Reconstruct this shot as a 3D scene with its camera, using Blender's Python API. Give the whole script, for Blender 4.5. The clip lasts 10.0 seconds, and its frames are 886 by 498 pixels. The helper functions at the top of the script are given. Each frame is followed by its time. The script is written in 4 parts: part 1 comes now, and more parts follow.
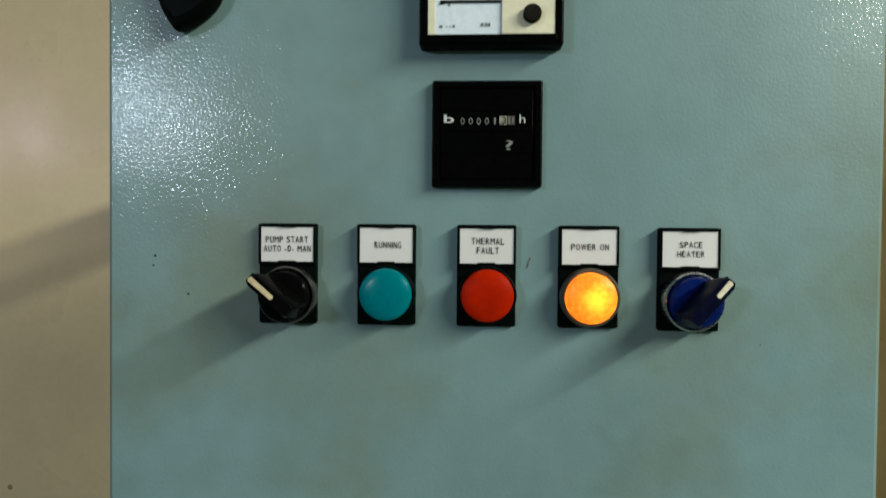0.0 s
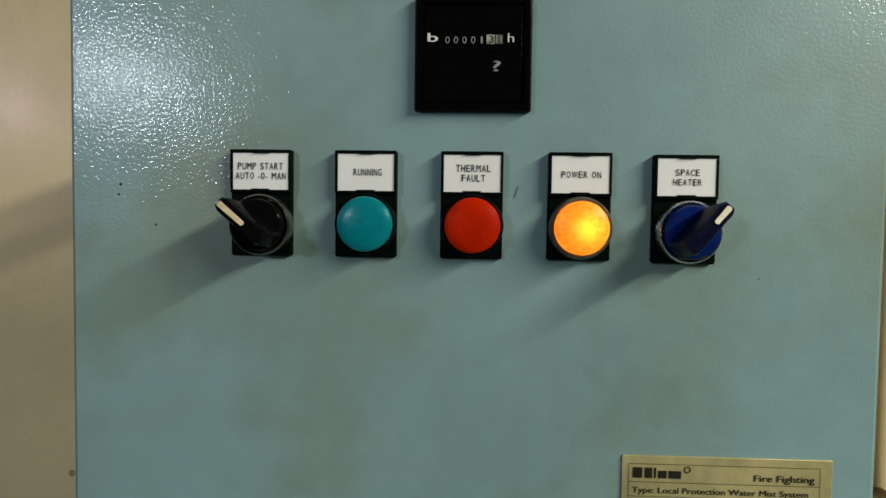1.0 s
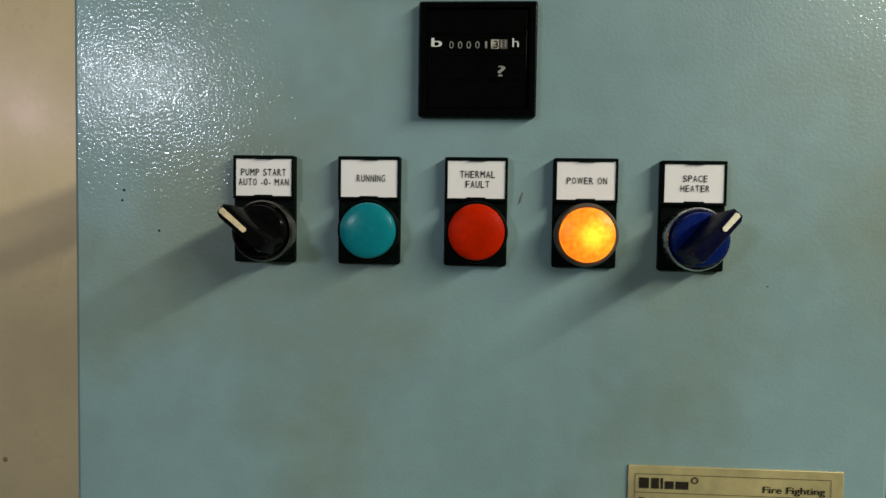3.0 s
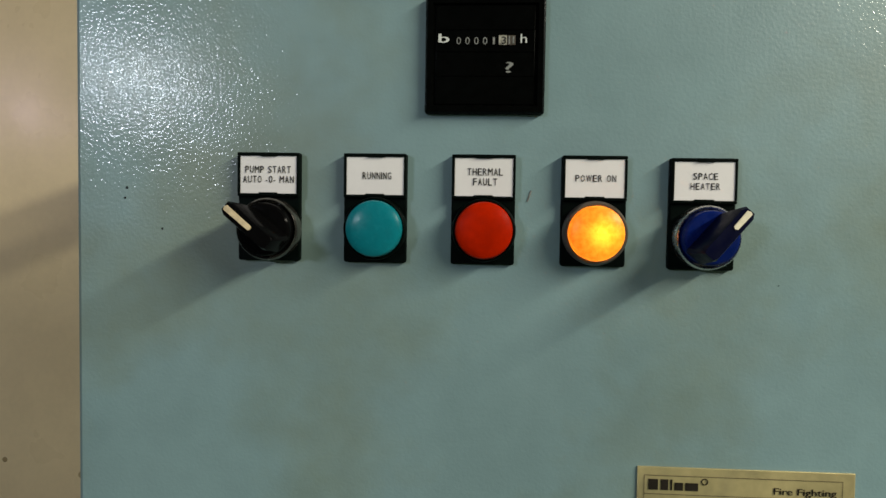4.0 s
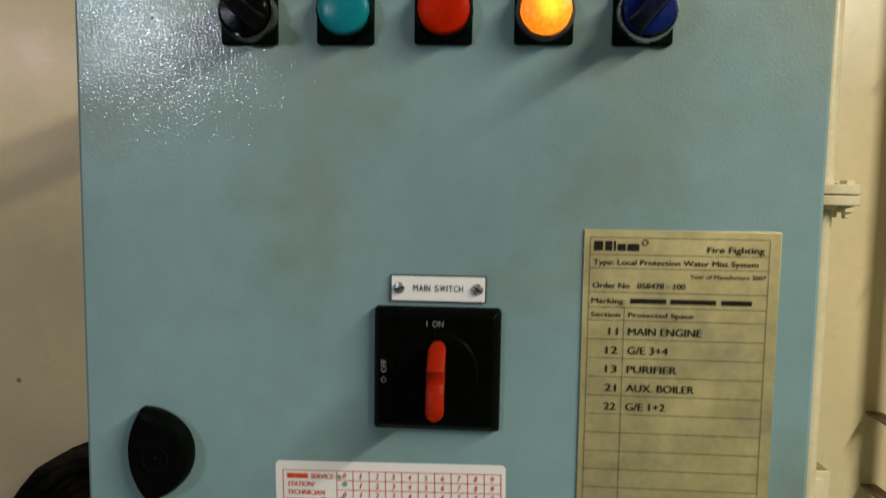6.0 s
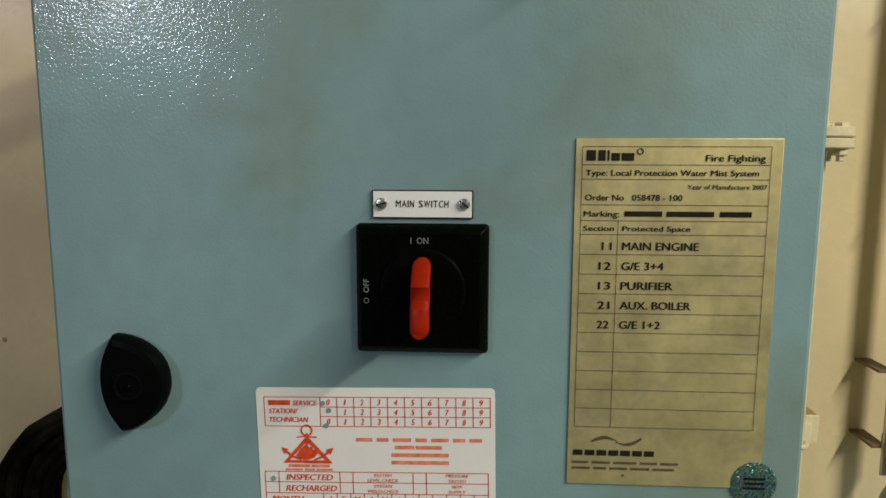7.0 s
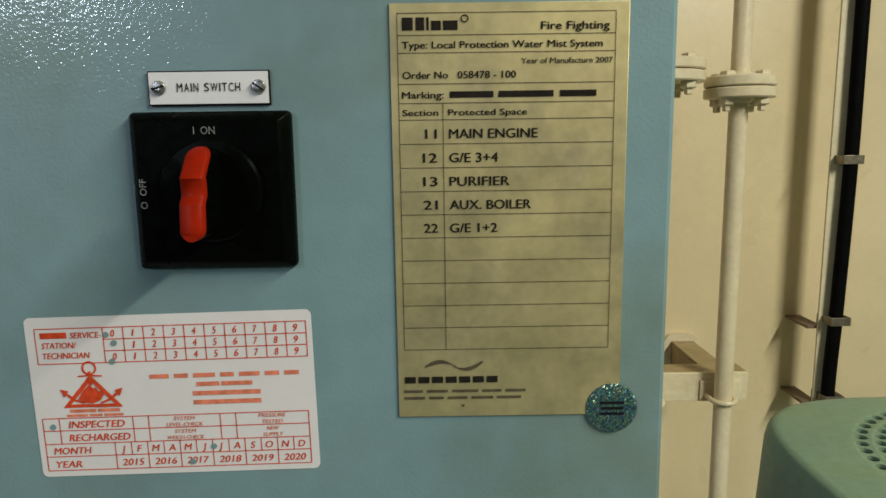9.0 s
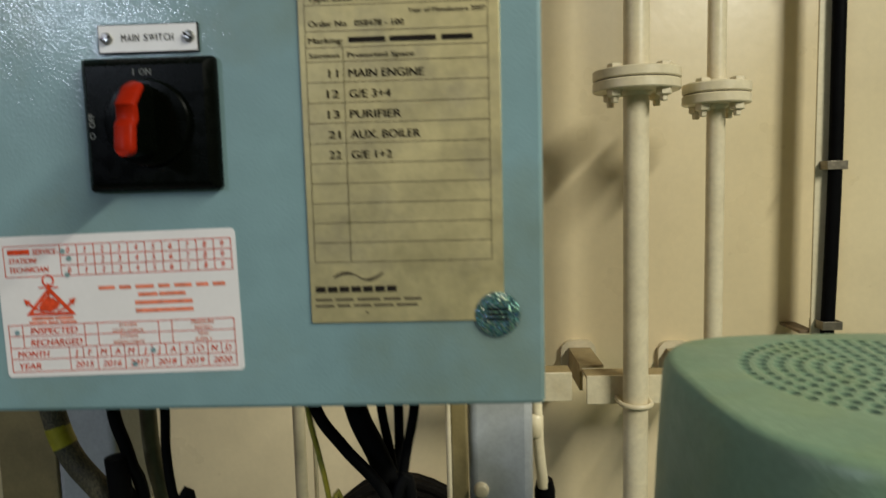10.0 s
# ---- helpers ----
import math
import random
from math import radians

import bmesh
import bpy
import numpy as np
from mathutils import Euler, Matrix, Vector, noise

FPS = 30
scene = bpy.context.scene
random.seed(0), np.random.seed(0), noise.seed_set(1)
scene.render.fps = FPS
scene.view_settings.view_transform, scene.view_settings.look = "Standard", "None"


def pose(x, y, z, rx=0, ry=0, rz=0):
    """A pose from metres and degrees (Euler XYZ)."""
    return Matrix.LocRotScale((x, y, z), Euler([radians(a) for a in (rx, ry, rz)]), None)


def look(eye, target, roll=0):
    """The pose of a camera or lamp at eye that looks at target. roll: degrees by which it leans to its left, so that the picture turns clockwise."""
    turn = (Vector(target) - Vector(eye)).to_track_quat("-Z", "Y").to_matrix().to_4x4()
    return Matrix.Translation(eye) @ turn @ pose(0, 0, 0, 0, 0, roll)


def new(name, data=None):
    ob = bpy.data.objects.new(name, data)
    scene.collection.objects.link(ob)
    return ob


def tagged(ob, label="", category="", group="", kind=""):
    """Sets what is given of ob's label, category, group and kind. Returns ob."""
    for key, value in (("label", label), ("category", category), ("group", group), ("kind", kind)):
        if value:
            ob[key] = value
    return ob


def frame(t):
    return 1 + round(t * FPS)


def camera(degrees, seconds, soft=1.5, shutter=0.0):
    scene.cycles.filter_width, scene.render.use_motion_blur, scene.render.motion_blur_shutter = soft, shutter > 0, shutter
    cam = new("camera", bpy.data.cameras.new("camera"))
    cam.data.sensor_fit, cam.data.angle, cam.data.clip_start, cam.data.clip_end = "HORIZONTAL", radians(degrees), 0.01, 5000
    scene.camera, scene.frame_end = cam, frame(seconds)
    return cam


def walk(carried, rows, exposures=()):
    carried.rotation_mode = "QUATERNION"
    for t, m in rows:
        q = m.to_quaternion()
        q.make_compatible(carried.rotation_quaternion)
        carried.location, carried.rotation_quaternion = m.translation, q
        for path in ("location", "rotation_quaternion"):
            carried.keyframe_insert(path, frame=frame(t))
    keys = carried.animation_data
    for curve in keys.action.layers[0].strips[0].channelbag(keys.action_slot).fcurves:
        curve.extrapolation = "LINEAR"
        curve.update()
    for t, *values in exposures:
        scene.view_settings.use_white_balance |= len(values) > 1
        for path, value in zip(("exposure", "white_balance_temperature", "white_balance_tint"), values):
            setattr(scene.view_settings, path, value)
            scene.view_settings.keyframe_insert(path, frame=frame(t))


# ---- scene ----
cam = camera(67.0, 10.0, shutter=0.25)
PATH = [
    (0, (0.199, -0.347, 1.47), (0.086, 1.65, 1.43), 0.5),
    (0.5, (0.199, -0.336, 1.444), (0.107, 1.66, 1.354), 0.7),
    (1, (0.203, -0.329, 1.443), (0.113, 1.667, 1.352), 0.8),
    (1.5, (0.203, -0.327, 1.447), (0.104, 1.669, 1.347), 0.8),
    (2, (0.204, -0.328, 1.449), (0.095, 1.667, 1.349), 0.8),
    (2.5, (0.207, -0.327, 1.447), (0.088, 1.667, 1.362), 0.8),
    (4, (0.202, -0.322, 1.444), (0.084, 1.672, 1.36), 0.9),
    (4.5, (0.202, -0.32, 1.444), (0.079, 1.674, 1.367), 0.8),
    (5, (0.205, -0.327, 1.444), (0.084, 1.668, 1.362), 1.0),
    (5.4, (0.206, -0.339, 1.407), (0.091, 1.656, 1.333), 1.1),
    (5.5, (0.209, -0.348, 1.398), (0.09, 1.646, 1.291), 1.3),
    (5.7, (0.214, -0.361, 1.381), (0.097, 1.63, 1.227), 1.0),
    (6, (0.228, -0.358, 1.346), (0.09, 1.63, 1.18), 0.8),
    (6.2, (0.226, -0.357, 1.326), (0.119, 1.631, 1.127), 0.6),
    (7.3, (0.238, -0.339, 1.312), (0.117, 1.639, 1.039), -0.3),
    (7.4, (0.244, -0.339, 1.308), (0.122, 1.641, 1.055), -0.7),
    (7.5, (0.249, -0.335, 1.307), (0.146, 1.643, 1.03), -0.9),
    (8, (0.276, -0.316, 1.276), (0.223, 1.659, 0.964), -1.2),
    (8.5, (0.288, -0.304, 1.272), (0.277, 1.67, 0.951), -1.0),
    (9, (0.298, -0.293, 1.27), (0.306, 1.682, 0.959), -0.8),
    (9.5, (0.308, -0.294, 1.266), (0.301, 1.689, 1.004), -1.0),
    (9.8, (0.325, -0.322, 1.255), (0.284, 1.664, 1.019), -1.0),
    (10, (0.36, -0.345, 1.218), (0.29, 1.644, 1.02), -1.5),
]
walk(cam, [(t, look(eye, target, roll)) for t, eye, target, roll in PATH],
     exposures=[(0.0, 0.0, 6340, 5), (0.6, 0.0, 6580, 9), (1.5, 0.0, 6600, 9), (3.5, 0.0, 6780, 12), (5.5, 0.0, 6800, 12), (7.5, -0.06, 6620, 11), (8.5, -0.08, 6480, 10), (10.0, -0.10, 6340, 11)])

# world and lamps -----------------------------------------------------------
world = bpy.data.worlds.new("room_dark")
world.use_nodes = True
world.node_tree.nodes["Background"].inputs[0].default_value = (0.5, 0.5, 0.5, 1)
world.node_tree.nodes["Background"].inputs[1].default_value = 0.02
scene.world = world


def area_lamp(name, eye, target, w, h, watts, colour):
    data = bpy.data.lights.new(name, "AREA")
    data.shape, data.size, data.size_y = "RECTANGLE", w, h
    data.energy, data.color = watts, colour
    ob = new(name, data)
    ob.matrix_world = look(eye, target)
    return tagged(ob, "fluorescent lamp of the machinery space", "lamp", kind="structure")


area_lamp("ceiling_lamp", (1.70, -1.20, 2.36), (1.3, -1.20, 1.44), 1.60, 0.09, 85, (0.965, 0.955, 0.80))
area_lamp("side_lamp", (-1.12, -2.20, 1.95), (0.1, 0.0, 1.45), 0.36, 0.12, 15.5, (0.735, 0.83, 0.985))
area_lamp("side_lamp", (-2.30, -1.00, 2.00), (-0.8, 1.04, 1.60), 0.40, 0.16, 4.6, (1.0, 0.76, 1.0))


# materials -----------------------------------------------------------------
def material(name, colour, rough=0.5, metal=0.0, vary=0.08, vary_scale=8.0, grain=0.05, grain_scale=300.0,
             bump=0.1, bump_scale=300.0, bump_dist=0.0004, coat=0.0, second=None, second_amount=0.0, second_scale=6.0,
             gloss_bump=0.0):
    m = bpy.data.materials.new(name)
    m.use_nodes = True
    nt = m.node_tree
    b = nt.nodes["Principled BSDF"]
    geo = nt.nodes.new("ShaderNodeNewGeometry")
    pos = geo.outputs["Position"]

    def noise_node(scale, detail=4.0, roughness=0.55):
        n = nt.nodes.new("ShaderNodeTexNoise")
        n.inputs["Scale"].default_value = scale
        n.inputs["Detail"].default_value = detail
        n.inputs["Roughness"].default_value = roughness
        nt.links.new(pos, n.inputs["Vector"])
        return n

    def ramp(value, lo, hi, a=0.35, c=0.65):
        r = nt.nodes.new("ShaderNodeMapRange")
        r.inputs["From Min"].default_value, r.inputs["From Max"].default_value = a, c
        r.inputs["To Min"].default_value, r.inputs["To Max"].default_value = lo, hi
        nt.links.new(value, r.inputs["Value"])
        return r.outputs["Result"]

    big = ramp(noise_node(vary_scale).outputs["Fac"], 1 - vary, 1 + vary)
    fine = ramp(noise_node(grain_scale, 2.0).outputs["Fac"], 1 - grain, 1 + grain)
    mul = nt.nodes.new("ShaderNodeMath")
    mul.operation = "MULTIPLY"
    nt.links.new(big, mul.inputs[0]), nt.links.new(fine, mul.inputs[1])
    col = nt.nodes.new("ShaderNodeRGB")
    col.outputs[0].default_value = (*colour, 1)
    source = col.outputs[0]
    if second:
        mix = nt.nodes.new("ShaderNodeMix")
        mix.data_type = "RGBA"
        mix.inputs[7].default_value = (*second, 1)
        nt.links.new(source, mix.inputs[6])
        nt.links.new(ramp(noise_node(second_scale, 6.0, 0.6).outputs["Fac"], 0.0, second_amount, 0.48, 0.72), mix.inputs[0])
        source = mix.outputs[2]
    sc = nt.nodes.new("ShaderNodeVectorMath")
    sc.operation = "SCALE"
    nt.links.new(source, sc.inputs[0]), nt.links.new(mul.outputs[0], sc.inputs["Scale"])
    nt.links.new(sc.outputs[0], b.inputs["Base Color"])
    b.inputs["Metallic"].default_value = metal
    nt.links.new(ramp(noise_node(vary_scale * 2.3).outputs["Fac"], max(rough - 0.06, 0.03), min(rough + 0.06, 1.0)), b.inputs["Roughness"])
    b.inputs["Coat Weight"].default_value = coat
    b.inputs["Coat Roughness"].default_value = 0.12
    if bump:
        bn = nt.nodes.new("ShaderNodeBump")
        bn.inputs["Strength"].default_value, bn.inputs["Distance"].default_value = bump, bump_dist
        nt.links.new(noise_node(bump_scale, 1.5).outputs["Fac"], bn.inputs["Height"])
        nt.links.new(bn.outputs[0], b.inputs["Normal"])
    if gloss_bump:
        bn = nt.nodes.new("ShaderNodeBump")
        bn.inputs["Strength"].default_value, bn.inputs["Distance"].default_value = 1.0, gloss_bump
        nt.links.new(noise_node(bump_scale, 1.0).outputs["Fac"], bn.inputs["Height"])
        nt.links.new(bn.outputs[0], b.inputs["Coat Normal"])
        b.inputs["Coat Weight"].default_value, b.inputs["Coat Roughness"].default_value = 0.37, 0.10
        b.inputs["Specular IOR Level"].default_value = 0.4
    return m


def shader(m):
    return m.node_tree.nodes["Principled BSDF"]


PAINT = material("teal_textured_enamel", (0.150, 0.236, 0.250), 0.44, vary=0.08, vary_scale=7, grain=0.03, grain_scale=60,
                 bump=0.50, bump_scale=600, bump_dist=0.0002, gloss_bump=0.000165, second=(0.128, 0.160, 0.115), second_amount=0.85, second_scale=6)
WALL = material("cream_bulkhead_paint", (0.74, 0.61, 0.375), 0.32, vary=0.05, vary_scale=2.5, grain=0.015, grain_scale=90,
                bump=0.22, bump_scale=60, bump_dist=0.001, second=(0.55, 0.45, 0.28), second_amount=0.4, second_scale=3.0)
PIPE_PAINT = material("cream_pipe_paint", (0.70, 0.61, 0.42), 0.36, vary=0.06, vary_scale=14, grain=0.04, grain_scale=120,
                      bump=0.3, bump_scale=140, bump_dist=0.0006, second=(0.50, 0.38, 0.2), second_amount=0.35, second_scale=20)
# Dark grey for walls out of view, chosen to cut bounce and reflections.
LOW_BOUNCE_GREY = material("low_bounce_wall_grey", (0.20, 0.19, 0.17), 0.55, vary=0.2, vary_scale=2.0, bump=0.3, bump_scale=60, bump_dist=0.001)
CEILING = material("white_ceiling_paint", (0.5, 0.48, 0.43), 0.6, vary=0.05, vary_scale=2, bump=0.2, bump_scale=60, bump_dist=0.001)
FLOOR = material("green_deck_paint", (0.10, 0.16, 0.12), 0.45, vary=0.15, vary_scale=3, bump=0.3, bump_scale=90, bump_dist=0.001)
BLACK = material("black_plastic", (0.0013, 0.0018, 0.0015), 0.42, vary=0.1, vary_scale=60, grain=0.1, grain_scale=900, bump=0.15, bump_scale=1500, bump_dist=0.0001)
HOLDER = material("black_green_holder_plastic", (0.0010, 0.0026, 0.0021), 0.5, vary=0.1, vary_scale=60, bump=0.15, bump_scale=1500, bump_dist=0.0001)
GLOSS_BLACK = material("gloss_black_plastic", (0.0022, 0.0022, 0.0024), 0.14, vary=0.1, vary_scale=80, bump=0.05, bump_scale=600, bump_dist=0.0001)
SWITCH_BLACK = material("satin_black_switch_plastic", (0.0010, 0.0015, 0.0009), 0.27, vary=0.1, vary_scale=60, grain=0.1, grain_scale=900, bump=0.12, bump_scale=900, bump_dist=0.0001)
METER_BLACK = material("meter_black", (0.0010, 0.0012, 0.0011), 0.3, vary=0.1, vary_scale=80, bump=0.05, bump_scale=900, bump_dist=0.0001)
CARD = material("white_card", (0.60, 0.585, 0.585), 0.45, vary=0.02, vary_scale=30, grain=0.01, bump=0.05, bump_scale=700)
INK = material("black_ink", (0.010, 0.010, 0.011), 0.5, vary=0.1, vary_scale=200, bump=0)
WHITE_INK = material("white_marking", (0.46, 0.48, 0.46), 0.5, vary=0.1, vary_scale=200, bump=0)
GREY_INK = material("worn_grey_marking", (0.15, 0.155, 0.145), 0.6, vary=0.25, vary_scale=500, bump=0)
RED_INK = material("red_print", (0.52, 0.055, 0.018), 0.5, vary=0.12, vary_scale=300, bump=0)
FADED_RED = material("pale_red_print", (0.58, 0.17, 0.10), 0.5, vary=0.15, vary_scale=300, bump=0)
BROWN_INK = material("brown_black_print", (0.016, 0.013, 0.010), 0.5, vary=0.2, vary_scale=250, bump=0)
LINE_INK = material("thin_brown_print", (0.045, 0.036, 0.024), 0.5, vary=0.25, vary_scale=250, bump=0)
FADED_INK = material("rubbed_print", (0.07, 0.058, 0.036), 0.55, vary=0.2, vary_scale=250, bump=0)
STICKER = material("white_vinyl", (0.62, 0.585, 0.575), 0.35, vary=0.02, vary_scale=30, grain=0.01, bump=0.05, bump_scale=300)
GOLD = material("dull_gold_anodised_plate", (0.50, 0.42, 0.215), 0.50, metal=0.72, vary=0.10, vary_scale=22, grain=0.05, grain_scale=250,
                bump=0.08, bump_scale=200, second=(0.30, 0.26, 0.17), second_amount=0.7, second_scale=24)
STEEL = material("zinc_steel", (0.42, 0.41, 0.39), 0.33, metal=1.0, vary=0.15, vary_scale=200, bump=0.2, bump_scale=900, bump_dist=0.0001)
CHROME = material("chrome", (0.55, 0.55, 0.53), 0.27, metal=1.0, vary=0.05, vary_scale=200, bump=0.05, bump_scale=900, bump_dist=0.0001)
DARK_CHROME = material("dark_chrome", (0.125, 0.12, 0.11), 0.22, metal=0.9, vary=0.05, vary_scale=200, bump=0.05, bump_scale=900, bump_dist=0.0001)
DULL_RING = material("dull_brown_metal", (0.085, 0.07, 0.055), 0.4, metal=0.5, vary=0.08, vary_scale=200, bump=0.05, bump_scale=900, bump_dist=0.0001)
WORN_LINE = material("tan_pointer_line", (0.50, 0.40, 0.24), 0.5, vary=0.12, vary_scale=300, bump=0)
PALE_WHEEL = material("worn_pale_wheels", (0.22, 0.21, 0.17), 0.5, vary=0.5, vary_scale=420, bump=0)
GREEN_LENS = material("teal_green_lens", (0.0, 0.135, 0.165), 0.25, vary=0.05, vary_scale=120, bump=0.2, bump_scale=1100, bump_dist=0.0002)
RED_LENS = material("red_lens", (0.335, 0.010, 0.0), 0.42, vary=0.12, vary_scale=120, bump=0.2, bump_scale=1100, bump_dist=0.0002)
BLUE = material("blue_plastic", (0.001, 0.009, 0.088), 0.3, vary=0.1, vary_scale=120, bump=0.05, bump_scale=900, bump_dist=0.0001)
DEEP_BLUE = material("deep_blue_plastic", (0.0012, 0.002, 0.014), 0.35, vary=0.1, vary_scale=120, bump=0.05, bump_scale=900, bump_dist=0.0001)
IVORY = material("ivory_line", (0.66, 0.60, 0.45), 0.45, vary=0.08, vary_scale=200, bump=0)
ORANGE_RED = material("orange_red_handle", (0.225, 0.010, 0.0015), 0.40, vary=0.06, vary_scale=120, bump=0.1, bump_scale=800, bump_dist=0.0001)
CREAM_PLASTIC = material("cream_meter_face", (0.66, 0.62, 0.47), 0.4, vary=0.03, vary_scale=60, bump=0)
DIAL = material("white_dial", (0.62, 0.68, 0.76), 0.35, vary=0.02, vary_scale=60, bump=0)
COWL = material("pale_green_motor_paint", (0.136, 0.207, 0.132), 0.42, vary=0.06, vary_scale=14, grain=0.05, grain_scale=200,
                bump=0.5, bump_scale=260, bump_dist=0.0005, second=(0.15, 0.20, 0.085), second_amount=0.55, second_scale=22)
# Dark tone that paints the shade seen through the cowl's holes.
COWL_SHADE = material("cowl_inside_shade", (0.03, 0.045, 0.03), 0.8, vary=0.1, vary_scale=40, bump=0)
CABLE = material("black_cable_sheath", (0.004, 0.004, 0.0042), 0.5, vary=0.15, vary_scale=60, bump=0.1, bump_scale=300)
DUSTY_BLACK = material("dusty_black_rubber", (0.007, 0.006, 0.005), 0.55, vary=0.25, vary_scale=20, bump=0.2, bump_scale=200, second=(0.05, 0.038, 0.024), second_amount=0.5, second_scale=12)
BRAID = material("grimy_braided_cable", (0.050, 0.042, 0.020), 0.7, vary=0.3, vary_scale=60, grain=0.7, grain_scale=700, bump=0.8, bump_scale=700, bump_dist=0.001)
OLIVE = material("olive_grey_conduit", (0.10, 0.09, 0.045), 0.5, vary=0.15, vary_scale=60, bump=0.2, bump_scale=300)
YELLOW = material("yellow_cable_tag", (0.26, 0.23, 0.006), 0.5, vary=0.25, vary_scale=90, bump=0.1)
EARTH = material("green_yellow_wire", (0.27, 0.23, 0.02), 0.5, vary=0.1, vary_scale=90, bump=0.1, second=(0.06, 0.10, 0.02), second_amount=0.8, second_scale=40)
GREY_PAINT = material("blue_grey_post_paint", (0.35, 0.36, 0.36), 0.4, vary=0.08, vary_scale=20, bump=0.2, bump_scale=200)
CLIP = material("dull_brown_steel", (0.22, 0.19, 0.14), 0.4, metal=0.7, vary=0.2, vary_scale=120, bump=0.2, bump_scale=500, bump_dist=0.0002)
RUST = material("rusty_brown_steel", (0.15, 0.10, 0.055), 0.6, vary=0.2, vary_scale=40, bump=0.3, bump_scale=200)
# Olive brown that paints the shaded side of the posts.
POST_SHADE = material("olive_brown_post_shade", (0.21, 0.16, 0.065), 0.55, vary=0.25, vary_scale=18, bump=0.2, bump_scale=200)
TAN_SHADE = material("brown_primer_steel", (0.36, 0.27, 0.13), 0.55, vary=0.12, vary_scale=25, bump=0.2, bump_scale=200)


def foil_material():
    """Dark foil of small flakes, each with its own tilt and colour."""
    m = bpy.data.materials.new("holographic_foil")
    m.use_nodes = True
    nt, b = m.node_tree, shader(m)
    geo = nt.nodes.new("ShaderNodeNewGeometry")

    def cells(scale):
        v = nt.nodes.new("ShaderNodeTexVoronoi")
        v.inputs["Scale"].default_value = scale
        nt.links.new(geo.outputs["Position"], v.inputs["Vector"])
        return v.outputs["Color"]

    flake = cells(1500)
    sep = nt.nodes.new("ShaderNodeSeparateColor")
    nt.links.new(flake, sep.inputs[0])
    hue = nt.nodes.new("ShaderNodeValToRGB")
    for k, (at, colour) in enumerate(((0.0, (0.03, 0.06, 0.12)), (0.3, (0.06, 0.12, 0.15)), (0.55, (0.05, 0.17, 0.15)), (0.8, (0.07, 0.14, 0.08)), (1.0, (0.19, 0.18, 0.15)))):
        e = hue.color_ramp.elements[k] if k < 2 else hue.color_ramp.elements.new(at)
        e.position, e.color = at, (*colour, 1)
    nt.links.new(sep.outputs[0], hue.inputs[0])
    nt.links.new(hue.outputs[0], b.inputs["Base Color"])
    lean = nt.nodes.new("ShaderNodeVectorMath")
    lean.operation = "MULTIPLY_ADD"
    lean.inputs[1].default_value, lean.inputs[2].default_value = (0.66, 0.66, 0.66), (-0.33, -0.33, -0.33)
    nt.links.new(flake, lean.inputs[0])
    total = nt.nodes.new("ShaderNodeVectorMath")
    nt.links.new(geo.outputs["Normal"], total.inputs[0]), nt.links.new(lean.outputs[0], total.inputs[1])
    unit = nt.nodes.new("ShaderNodeVectorMath")
    unit.operation = "NORMALIZE"
    nt.links.new(total.outputs[0], unit.inputs[0])
    nt.links.new(unit.outputs[0], b.inputs["Normal"])
    b.inputs["Metallic"].default_value, b.inputs["Roughness"].default_value = 0.55, 0.3
    return m


for dark in (BLACK, HOLDER, METER_BLACK, GLOSS_BLACK, CABLE, DUSTY_BLACK):
    shader(dark).inputs["Specular IOR Level"].default_value = 0.025

for ink in (INK, LINE_INK, BROWN_INK, FADED_INK, RED_INK, FADED_RED):
    shader(ink).inputs["Specular IOR Level"].default_value = 0.05

for lens, gloss in ((GREEN_LENS, 0.14), (RED_LENS, 0.04), (BLUE, 0.12), (DEEP_BLUE, 0.10), (ORANGE_RED, 0.07)):
    shader(lens).inputs["Specular IOR Level"].default_value = gloss

shader(SWITCH_BLACK).inputs["Specular IOR Level"].default_value = 0.05
FOIL = foil_material()


def lit_lens_material():
    """An orange lens that lets the bulb's light through."""
    m = bpy.data.materials.new("lit_orange_lens")
    m.use_nodes = True
    nt = m.node_tree
    out, b = nt.nodes["Material Output"], nt.nodes["Principled BSDF"]
    b.inputs["Base Color"].default_value, b.inputs["Roughness"].default_value = (0.75, 0.22, 0.02, 1), 0.35
    b.inputs["Emission Color"].default_value, b.inputs["Emission Strength"].default_value = (1.0, 0.25, 0.012, 1), 0.35
    tr = nt.nodes.new("ShaderNodeBsdfTranslucent")
    geo, cell, tone = nt.nodes.new("ShaderNodeNewGeometry"), nt.nodes.new("ShaderNodeTexNoise"), nt.nodes.new("ShaderNodeValToRGB")
    cell.inputs["Scale"].default_value, cell.inputs["Detail"].default_value = 420, 2.0
    tone.color_ramp.elements[0].position, tone.color_ramp.elements[0].color = 0.34, (1.0, 0.33, 0.025, 1)
    tone.color_ramp.elements[1].position, tone.color_ramp.elements[1].color = 0.68, (1.0, 0.55, 0.10, 1)
    nt.links.new(geo.outputs["Position"], cell.inputs["Vector"])
    nt.links.new(cell.outputs["Fac"], tone.inputs[0])
    nt.links.new(tone.outputs[0], tr.inputs["Color"])
    mix = nt.nodes.new("ShaderNodeMixShader")
    mix.inputs[0].default_value = 0.6
    nt.links.new(b.outputs[0], mix.inputs[1]), nt.links.new(tr.outputs[0], mix.inputs[2])
    nt.links.new(mix.outputs[0], out.inputs[0])
    return m


def bulb_material():
    m = bpy.data.materials.new("glowing_bulb")
    m.use_nodes = True
    b = shader(m)
    b.inputs["Emission Color"].default_value, b.inputs["Emission Strength"].default_value = (1.0, 0.66, 0.25, 1), 40.0
    return m


